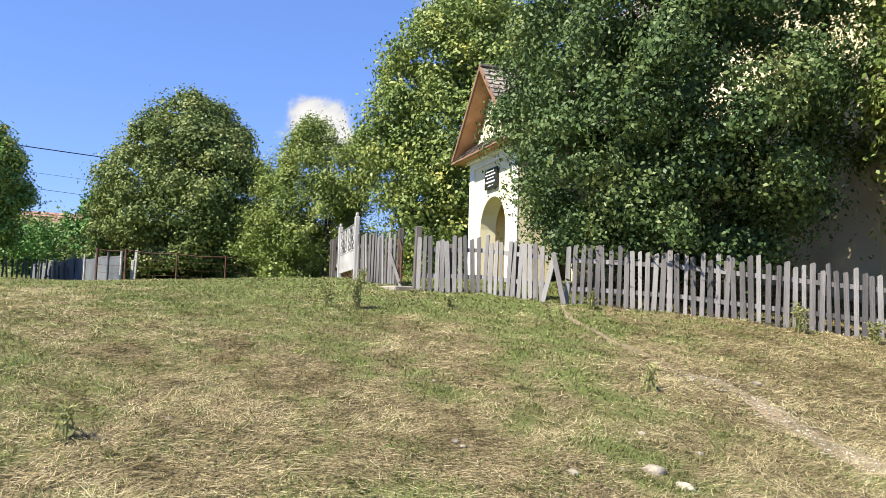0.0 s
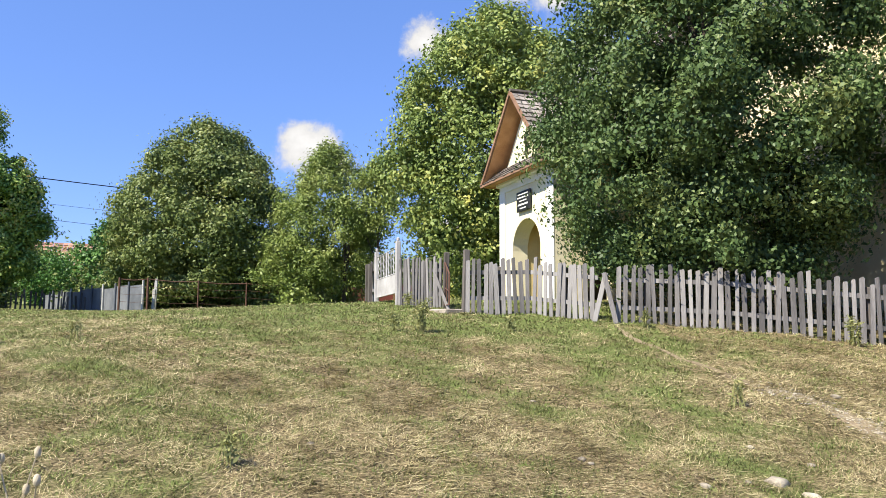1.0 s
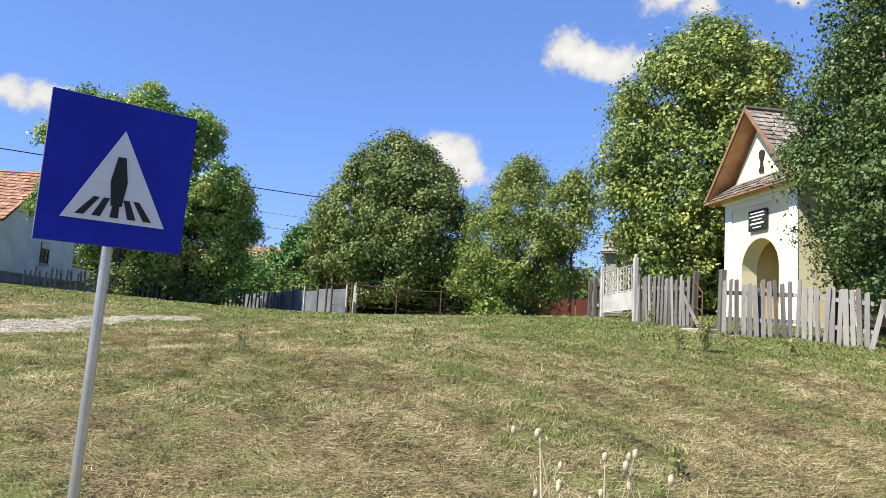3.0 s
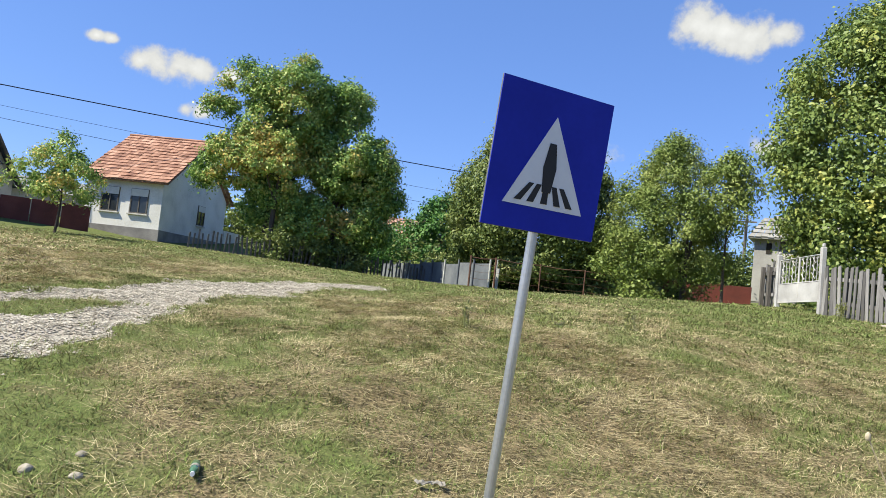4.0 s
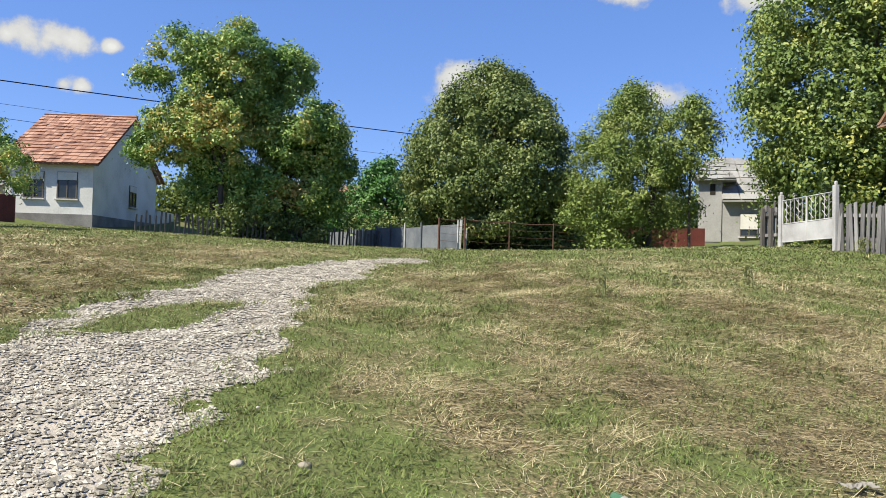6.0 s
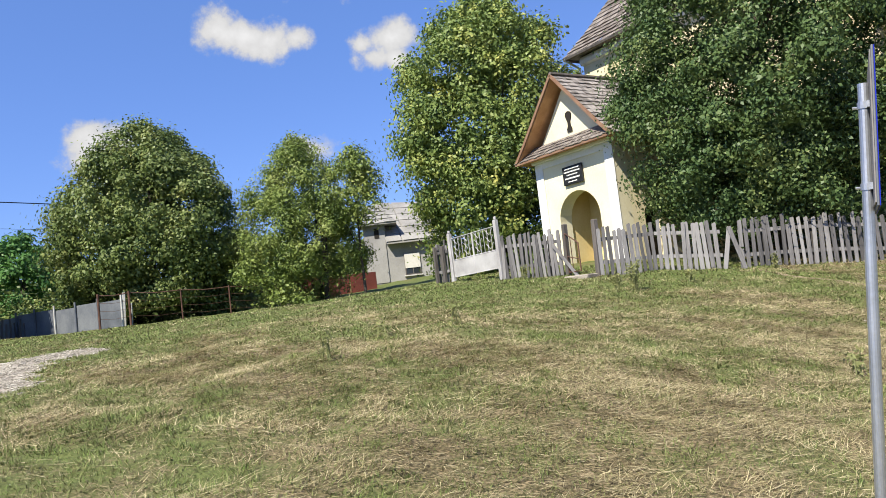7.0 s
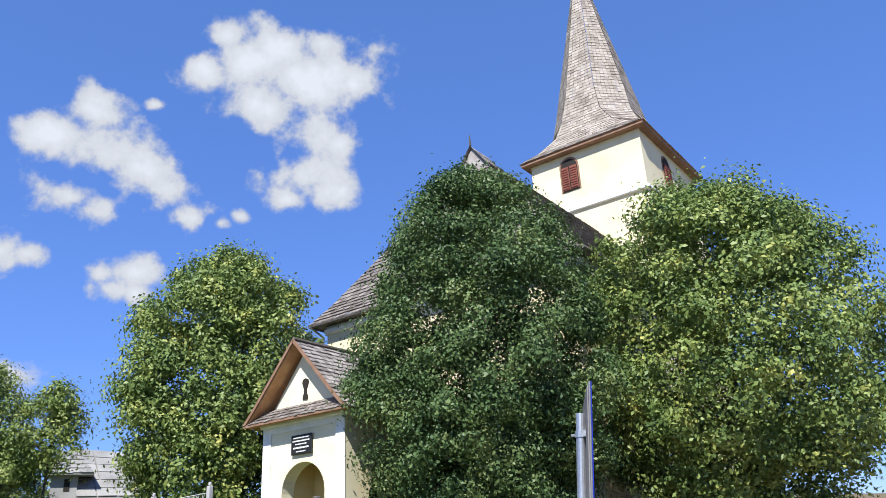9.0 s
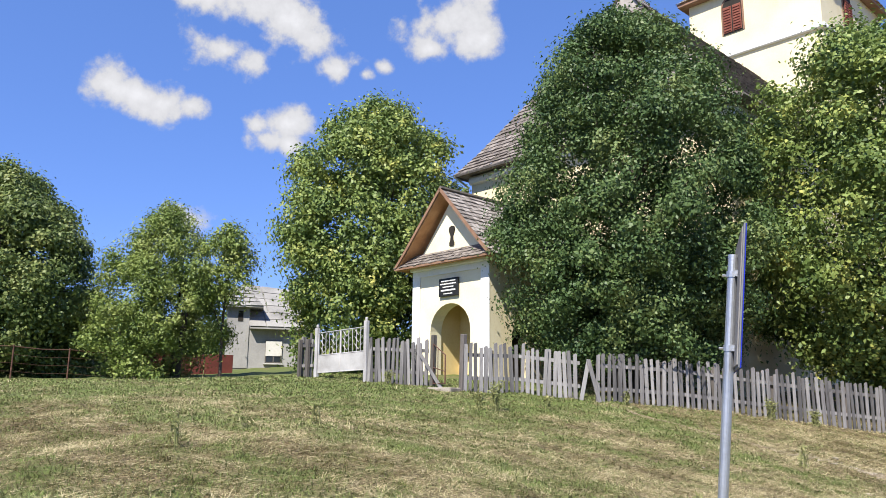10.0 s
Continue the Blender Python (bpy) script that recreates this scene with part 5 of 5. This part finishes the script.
# ---- yard fences beyond the meadow ----
def build_yard_fences():
    a, b = Vector((-14.4, 31.6, 0)), Vector((-25.3, 42.2, 0))
    l = (b - a).length
    ang = math.degrees(math.atan2(b.y - a.y, b.x - a.x))
    f = thing("panel_fence", pose(a.x, a.y, 0, 0, 0, ang), "grey sheet panel fence with diagonal braces and iron posts", "fence")
    n = 9
    for i in range(n):
        s = (i + 0.5) / n
        p = a.lerp(b, s)
        z = hz(p.x, p.y)
        x0, x1 = l * i / n + 0.03, l * (i + 1) / n - 0.03
        bm = B()
        box(bm, x0, x1, -0.015, 0.015, z - 0.15, z + 1.05 + 0.04 * math.sin(i * 2.3))
        pan = part("panel", bm, "sheet_grey", f, "dented grey metal sheet")
        bm = B()
        tube(bm, [(x0, -0.03, z + 0.1), (x1, -0.03, z + 0.98)] if i % 2 else [(x0, -0.03, z + 0.98), (x1, -0.03, z + 0.1)], 0.018, 5)
        tube(bm, [(x0, -0.03, z + 0.55), (x1, -0.03, z + 0.55)], 0.018, 5)
        part("brace", bm, "sheet_grey", pan)
        bm = B()
        tube(bm, [(l * i / n, 0.06, z - 0.3), (l * i / n, 0.06, z + 1.22)], 0.045, 7)
        part("post", bm, "sheet_grey" if i % 3 else "concrete", f, "")
    w = thing("wire_fence", pose(-15.0, 30.8, 0), "rusty iron posts with a sagging top wire", "fence")
    pts = [(-15.09, 30.88, 1.68), (-14.05, 31.16, 1.69), (-12.31, 32.01, 1.63), (-10.56, 32.81, 1.60), (-8.95, 33.50, 1.58), (-7.25, 34.30, 1.61)]
    o = Vector((-15.0, 30.8, 0))
    for i, p in enumerate(pts):
        bm = B()
        p = Vector(p)
        tube(bm, [Vector((p.x, p.y, hz(p.x, p.y) - 0.3)) - o, p - o], 0.045 if i < 2 else 0.03, 7)
        part("post", bm, "rust", w, "rust-brown iron post")
    for k, r in ((0.06, 0.02), (0.35, 0.006), (0.65, 0.006), (0.95, 0.006)):
        run = []
        for p, q in zip(pts, pts[1:]):
            p, q = Vector(p) - o - Vector((0, 0, k)), Vector(q) - o - Vector((0, 0, k))
            run += [p, (p + q) / 2 - Vector((0, 0, 0.05))]
        part("wire", tube(B(), run + [q], r, 5), "rust", w)
    for x, y, hh in ((-14.9, 33.6, 1.35), (-14.3, 32.2, 0.9)):
        c = thing("concrete_post", pose(x, y, hz(x, y), 0, 2, 10), "white-washed concrete post by the fence", "post")
        bm = B()
        box(bm, -0.06, 0.06, -0.06, 0.06, -0.2, hh, 0.015)
        part("shaft", bm, "concrete", c)
    # paling fence below the acacias
    g = thing("paling_fence", pose(-26.0, 25.6, 0), "dark old paling fence under the trees", "fence")
    og = Vector((-26.0, 25.6, 0))
    rnd = random.Random(4)
    for i in range(60):
        t = i / 59
        x, y = -27.5 + 7.5 * t, 27.5 + 9.5 * t
        z = hz(x, y)
        bm = B()
        box(bm, -0.04, 0.04, -0.012, 0.012, -0.2, rnd.uniform(0.7, 0.95))
        part("paling", bm, "wood_dark", g, "", pose(x - og.x, y - og.y, z, 0, rnd.gauss(0, 3), 52 + rnd.gauss(0, 6)))


build_yard_fences()


def bush(x, y, r, h, n, mat, label, seed, leaf=0.12):
    rng = np.random.default_rng(seed)
    z = hz(x, y)
    t = thing("bush", Matrix.Translation((x, y, z)), label, "bush")
    k = max(8, n // 90)
    c = np.stack([rng.normal(0, r * 0.45, k), rng.normal(0, r * 0.45, k), rng.uniform(0.05, h, k)], -1)
    pos = c[rng.integers(0, k, n)] + rng.normal(size=(n, 3)) * np.array([0.18, 0.18, 0.14]) * r
    pos[:, 2] = np.abs(pos[:, 2])
    ob = new("foliage", raw_mesh("foliage", leaf_cards(pos, leaf, rng, 0.1), 4, mat))
    ob.parent = t
    bm = B()
    rnd = random.Random(seed)
    for i in range(6):
        e = Vector(c[i % k])
        tube(bm, [(0, 0, -0.05), Vector((e.x * 0.4, e.y * 0.4, e.z * 0.6)), e], [0.03, 0.02, 0.006], 5)
    tagged(part("wood", bm, "bark", t), kind="stuff")


for i in range(3, 10):
    t = i / 14
    bush(-27.0 + 6.5 * t + random.uniform(-0.3, 0.3), 29.0 + 8.5 * t, 1.1, random.uniform(0.9, 1.6), 1800, "leaf_round", "dark undergrowth below the trees", 70 + i, 0.16)
bush(-8.6, 33.0, 1.3, 2.6, 4200, "leaf_willow", "light green shrub by the wire fence", 90, 0.15)
# two added shrubs whose dark foliage stands in for shade below the round tree
bush(-11.5, 37.0, 1.6, 1.6, 3500, "leaf_round", "added shrub filling the shade under the round tree", 91, 0.16)
bush(-15.5, 38.0, 1.6, 1.5, 3000, "leaf_round", "added shrub filling the shade under the round tree", 92, 0.16)
bush(-28.0, 46.0, 2.2, 3.0, 4000, "leaf_fresh", "shrub behind the panel fence", 93, 0.2)
bush(-32.0, 50.0, 2.5, 3.4, 4000, "leaf_willow", "shrub behind the panel fence", 94, 0.2)


def hedge(x0, y0, x1, y1, top, n, mat, label, seed, leaf=0.3):
    """A row of far shrubs and low trees, uncountable, as one object."""
    rng = np.random.default_rng(seed)
    k = 160
    s = rng.uniform(0, 1, k)
    cx, cy = x0 + (x1 - x0) * s + rng.normal(0, 1, k), y0 + (y1 - y0) * s + rng.normal(0, 1, k)
    crest = top * (0.75 + 0.25 * np.sin(s * 23 + seed) * np.sin(s * 9))
    c = np.stack([cx, cy, height(cx, cy) + rng.uniform(0, 1, k) * crest], -1)
    pos = c[rng.integers(0, k, n)] + rng.normal(size=(n, 3)) * np.array([0.8, 0.8, 0.6])
    me = raw_mesh("far_hedge", leaf_cards(pos, leaf, rng, 0.2), 4, mat)
    tagged(new("far_hedge", me), label, "hedge", kind="stuff")


hedge(-34, 52, -2, 60, 3.6, 26000, "leaf_round", "far hedge of dark green shrubs behind the yards", 41)
# this middle row is added to darken the shaded gap under the crown
hedge(-22, 41, -8, 43, 2.0, 12000, "leaf_round", "added shrubs filling the shade behind the round tree", 42, 0.22)
hedge(-46, 40, -30, 52, 3.0, 12000, "leaf_willow", "far garden shrubs behind the white house", 43)


# ---- cables ----
def cable(pts, r=0.02, sag=0.4, label="thin black overhead power cable"):
    bm = B()
    o = Vector(pts[0])
    for p, q in zip(pts, pts[1:]):
        p, q = Vector(p) - o, Vector(q) - o
        tube(bm, [p.lerp(q, k / 10) - Vector((0, 0, sag * 4 * (k / 10) * (1 - k / 10))) for k in range(11)], r, 5)
    ob = part("overhead_cable", bm, "wire", None, label, Matrix.Translation(o))
    tagged(ob, label, "cable", group="overhead cables")


P1 = (-43.76, 23.66, 8.32)
P2 = (-5.31, 66.42, 8.73)
cable([P1, P2], 0.03, 0.3)
cable([(-43.72, 23.61, 7.32), (-5.24, 66.35, 6.93)], 0.009, 0.4)
cable([(-43.70, 23.59, 6.72), (-5.19, 66.29, 5.63)], 0.012, 0.4)
for x, y, top in ((-43.79, 23.68, 8.82), (-5.33, 66.43, 9.12)):
    p = thing("utility_pole", pose(x, y, hz(x, y)), "dark wooden utility pole carrying cables", "utility pole", group="utility poles")
    bm = B()
    tube(bm, [(0, 0, -0.5), (0, 0, top - hz(x, y))], [0.16, 0.11], 9)
    part("shaft", bm, "wood_dark", p)
    bm = B()
    box(bm, -0.8, 0.8, -0.06, 0.06, top - hz(x, y) - 0.6, top - hz(x, y) - 0.48, 0.01)
    part("crossarm", bm, "wood_dark", p)

# ---- dirt path by the fence ----
DIRT = [(2.2, 15.3, 0.04), (2.31, 14.5, 0.07), (2.76, 13.1, 0.06), (3.42, 11.8, 0.09), (3.99, 11.0, 0.17), (4.19, 9.86, 0.22), (4.61, 9.2, 0.28), (5.4, 7.8, 0.3), (6.2, 6.0, 0.3)]


def build_dirt():
    vs, fs = [], []
    pts = []
    for (x0, y0, w0), (x1, y1, w1) in zip(DIRT, DIRT[1:]):
        k = max(2, int(math.hypot(x1 - x0, y1 - y0) / 0.12))
        pts += [(x0 + (x1 - x0) * i / k, y0 + (y1 - y0) * i / k, w0 + (w1 - w0) * i / k) for i in range(k)]
    rnd = random.Random(3)
    for i, (x, y, w) in enumerate(pts):
        j = min(i + 1, len(pts) - 1)
        d = Vector((pts[j][0] - pts[j - 1][0], pts[j][1] - pts[j - 1][1], 0)).normalized()
        n = Vector((-d.y, d.x, 0))
        for k in range(7):
            s = (k / 3 - 1) * w * rnd.uniform(0.8, 1.3)
            px, py = x + n.x * s, y + n.y * s
            vs.append((px, py, hz(px, py) + (0.012 if 0 < k < 6 else -0.03)))
    for i in range(len(pts) - 1):
        for k in range(6):
            a = i * 7 + k
            fs.append((a, a + 1, a + 8, a + 7))
    me = bpy.data.meshes.new("dirt_path")
    me.from_pydata(vs, [], fs)
    me.materials.append(M["dirt"])
    tagged(new("dirt_path", me), "narrow trodden dirt path towards the fence", "path", kind="structure")


build_dirt()
rng = np.random.default_rng(77)
t = rng.integers(3, 8, 1500)
D = np.array(DIRT)
s = rng.uniform(0, 1, 1500)
q = D[t] + (D[np.minimum(t + 1, 8)] - D[t]) * s[:, None]
px, py = q[:, 0] + rng.normal(0, 0.13, 1500), q[:, 1] + rng.normal(0, 0.13, 1500)
pebbles("path_pebbles", np.stack([px, py, height(px, py) + 0.01], -1), rng.uniform(0.008, 0.025, 1500), "stone", "small pale pebbles strewn on the dirt path", 6)


# ---- single stones, litter, weeds ----
def stone(x, y, r, seed):
    rnd = random.Random(seed)
    bm = B()
    bmesh.ops.create_icosphere(bm, subdivisions=2, radius=1)
    a, b, c = rnd.uniform(0.9, 1.3), rnd.uniform(0.7, 1.0), rnd.uniform(0.4, 0.6)
    for v in bm.verts:
        n = noise.noise(v.co * 1.3 + Vector((seed, 0, 0))) * 0.35
        v.co = Vector((v.co.x * a, v.co.y * b, v.co.z * c)) * (1 + n) * r
    for f in bm.faces:
        f.smooth = True
    ob = part("stone", bm, "lump", None, "", pose(x, y, hz(x, y) + r * 0.15, rnd.uniform(-8, 8), rnd.uniform(-8, 8), rnd.uniform(0, 360)))
    tagged(ob, "pale limestone lump half sunk in the dry grass", "stone", group="stones in the grass")


STONES = [(0.91, 8.5, 0.05), (0.98, 8.42, 0.034), (2.56, 9.27, 0.052), (1.86, 8.15, 0.062), (2.52, 8.46, 0.095), (3.03, 9.04, 0.05), (2.26, 8.37, 0.04),
          (4.26, 11.46, 0.072), (0.56, 10.22, 0.042), (2.72, 8.22, 0.09), (-7.59, 3.64, 0.038), (-6.75, 3.35, 0.05), (-6.71, 3.66, 0.04),
          (-6.53, 3.47, 0.046), (-7.06, 2.6, 0.045), (-7.17, 3.28, 0.036), (-7.87, 3.5, 0.036), (-1.35, 8.01, 0.04)]
for i, (x, y, r) in enumerate(STONES):
    stone(x, y, r * 0.85, i + 1)


def build_litter():
    b = thing("plastic_bottle", pose(-6.1, 3.86, hz(-6.1, 3.86) + 0.035, 90, 0, 35), "crushed green plastic bottle lying in the grass", "bottle")
    bm = B()
    zs = [(-0.11, 0.016), (-0.105, 0.026), (-0.04, 0.027), (-0.024, 0.022), (0.016, 0.026), (0.048, 0.024), (0.08, 0.012), (0.10, 0.01)]
    tube(bm, [(0.004 * math.sin(9 * z), 0, z) for z, r in zs], [r for z, r in zs], 12)
    part("body", bm, "bottle", b)
    bm = B()
    tube(bm, [(0, 0, 0.098), (0, 0, 0.116)], 0.0125, 10)
    part("screw_cap", bm, "sign_white", b, "white screw cap")
    bm = B()
    tube(bm, [(0, 0, -0.03), (0, 0, 0.014)], 0.0275, 12, cap=False)
    part("paper_band", bm, "rag", b, "pale torn wrapper")
    bm = B()
    rnd = random.Random(9)
    bmesh.ops.create_grid(bm, x_segments=12, y_segments=4, size=0.5)
    for v in bm.verts:
        v.co = Vector((v.co.x * 0.18, v.co.y * 0.06 + 0.03 * math.sin(v.co.x * 7), 0.015 + rnd.uniform(0, 0.018)))
    r = bmesh.ops.solidify(bm, geom=bm.faces[:], thickness=0.004)
    ob = part("plastic_scrap", bm, "rag", None, "", pose(-5.01, 4.55, hz(-5.01, 4.55) + 0.03, 0, 0, 10))
    tagged(ob, "crumpled strip of dirty white plastic in the grass", "litter")


build_litter()


def weed(x, y, h, n, seed, heads=False, leafy=60, label="wilted brown-green weed standing in the grass"):
    rnd = random.Random(seed)
    rng = np.random.default_rng(seed)
    z = hz(x, y)
    t = thing("weed", Matrix.Translation((x, y, z)), label, "weed", group="weeds")
    bm = B()
    pos = []
    for i in range(n):
        a, l = rnd.uniform(0, 6.28), rnd.uniform(0.1, 0.3) * h
        e = Vector((math.cos(a) * l, math.sin(a) * l, h * rnd.uniform(0.6, 1.05)))
        s = Vector((rnd.uniform(-0.08, 0.08), rnd.uniform(-0.08, 0.08), -0.03))
        m = s.lerp(e, 0.5) + Vector((-e.x * 0.2, -e.y * 0.2, 0.05))
        tube(bm, [s, m, e], [0.006, 0.005, 0.003], 5)
        for k in range(leafy // n):
            u = rnd.uniform(0.15, 1)
            pos.append((s.lerp(m, u * 2) if u < 0.5 else m.lerp(e, u * 2 - 1)) + Vector((rnd.gauss(0, 0.02), rnd.gauss(0, 0.02), 0)))
        if heads:
            hb = B()
            k = rnd.uniform(0.85, 1.15)
            for v in bmesh.ops.create_icosphere(hb, subdivisions=2, radius=1)["verts"]:
                v.co = Vector((v.co.x * 0.016, v.co.y * 0.016, v.co.z * 0.027)) * k + e
            part("seed_head", hb, "thistle", t, "dry pale teasel head")
    tagged(part("stalk", bm, "leaf_weed" if not heads else "thistle", t), kind="stuff")
    if pos and leafy:
        ob = new("foliage", raw_mesh("foliage", leaf_cards(np.array([p[:] for p in pos]), 0.07, rng, 0.2, 0.35), 4, "leaf_weed"))
        ob.parent = t


weed(-1.1, 13.9, 0.55, 16, 1, leafy=260)
weed(-1.5, 13.7, 0.35, 10, 2, leafy=150)
weed(0.32, 14.6, 0.3, 9, 3, leafy=120)
weed(-1.8, 7.3, 0.28, 7, 4, leafy=70)
weed(2.89, 10.77, 0.35, 12, 5, leafy=60)
weed(5.97, 14.85, 0.5, 14, 6, leafy=260, label="green weeds growing against the fence")
weed(7.1, 14.7, 0.4, 12, 7, leafy=200, label="green weeds growing against the fence")
weed(2.75, 15.6, 0.35, 9, 8, leafy=140, label="green weeds growing against the fence")
weed(-4.95, 10.64, 0.3, 7, 9, leafy=50)
weed(-6.62, 9.0, 0.35, 7, 10, leafy=40)
weed(-5.94, 10.4, 0.25, 6, 11, leafy=40)
weed(-1.9, 18.5, 0.35, 9, 12, leafy=140, label="green weeds growing against the fence")
for i, (x, y) in enumerate([(-2.5, 5.25), (-2.34, 5.1), (-2.2, 5.35), (-1.98, 5.2), (-2.62, 5.4)]):
    weed(x, y, 0.72, 3, 30 + i, heads=True, leafy=0, label="dry teasel stalks with pale seed heads")



# ---- grass ----
def build_grass():
    rng = np.random.default_rng(21)
    # stretches of meadow: x range, y range, blades, blade width, blade length
    zones = [(-11, 5, 2.2, 6.5, 300000, 0.0031, 0.10), (-13, 7, 6.5, 10.0, 330000, 0.0042, 0.10), (-16, 9.5, 10.0, 14.5, 270000, 0.0062, 0.10),
             (-20, 11, 14.5, 20.0, 140000, 0.0095, 0.11), (-34, 0, 20.0, 31.0, 75000, 0.020, 0.12), (-36, -16, 9.0, 20.0, 70000, 0.018, 0.12), (-20, -11, 2.0, 10.0, 60000, 0.010, 0.11)]
    tri, lush = [], []
    for x0, x1, y0, y1, n, w, l in zones:
        x, y = rng.uniform(x0, x1, n), rng.uniform(y0, y1, n)
        g = greenness(x, y)
        tuft = np.sin(6.3 * x + 2 * np.sin(3.1 * y)) * np.sin(5.9 * y + 1.3 * np.sin(5.7 * x)) + 0.6 * np.sin(15.9 * x + 11.3 * y + 2 * np.sin(7 * y))
        ok = (track_distance(x, y) > rng.uniform(-0.15, 0.05, n)) & (rng.uniform(0, 1, n) < 0.85 + 0.3 * tuft)
        for (ax, ay, aw), (bx, by, bw) in zip(DIRT, DIRT[1:]):
            u = np.clip(((x - ax) * (bx - ax) + (y - ay) * (by - ay)) / ((bx - ax) ** 2 + (by - ay) ** 2), 0, 1)
            ok &= np.hypot(x - ax - u * (bx - ax), y - ay - u * (by - ay)) > aw * rng.uniform(-1.3, 0.95, n)
        x, y, g, tuft = x[ok], y[ok], g[ok], tuft[ok]
        n = len(x)
        green = rng.uniform(0, 1, n) < np.clip(0.24 + 1.05 * (g - 0.1), 0.14, 0.95)
        # matted straw lies in locks that turn from place to place, green leaves stand short between it
        lock = 0.5 + 1.5 * np.sin(0.9 * x + 0.5 * y) + 1.3 * np.sin(2.3 * y - 0.8 * x) + 1.1 * np.sin(4.1 * x + 2.9 * y)
        a = np.where(green, rng.uniform(0, 6.28, n), lock + rng.normal(0, 0.95, n))
        up = rng.uniform(0, 1, n) > 0.9
        tilt = np.where(green, rng.uniform(0.2, 1.0, n), np.where(up, rng.uniform(0.3, 1.1, n), rng.uniform(-0.03, 0.28, n)))
        ln = l * np.where(green, rng.uniform(0.3, 0.7, n), np.where(up, rng.uniform(0.4, 1.0, n), rng.uniform(0.6, 1.7, n))) * (1 + 0.25 * np.clip(tuft, -0.5, 1.2))
        d = np.stack([np.cos(a) * np.cos(tilt), np.sin(a) * np.cos(tilt), np.sin(tilt)], -1)
        wd = w * np.where(green, rng.uniform(0.9, 1.9, n), rng.uniform(0.36, 0.85, n))
        s = np.stack([-np.sin(a), np.cos(a), rng.uniform(-0.4, 0.4, n)], -1) * wd[:, None]
        p = np.stack([x, y, height(x, y) + np.where(green, -0.006, rng.uniform(-0.004, 0.03, n))], -1)
        tri.append(np.stack([p - s, p + s, p + d * ln[:, None]], 1).reshape(-1, 3))
        lush.append(np.where(green, 0.95, 0.25) + rng.normal(0, 0.1, n))
    me = raw_mesh("grass", np.concatenate(tri), 3, "blade", np.concatenate(lush))
    tagged(new("grass", me), "short dry straw-coloured and green meadow grass", "grass", kind="stuff")


build_grass()
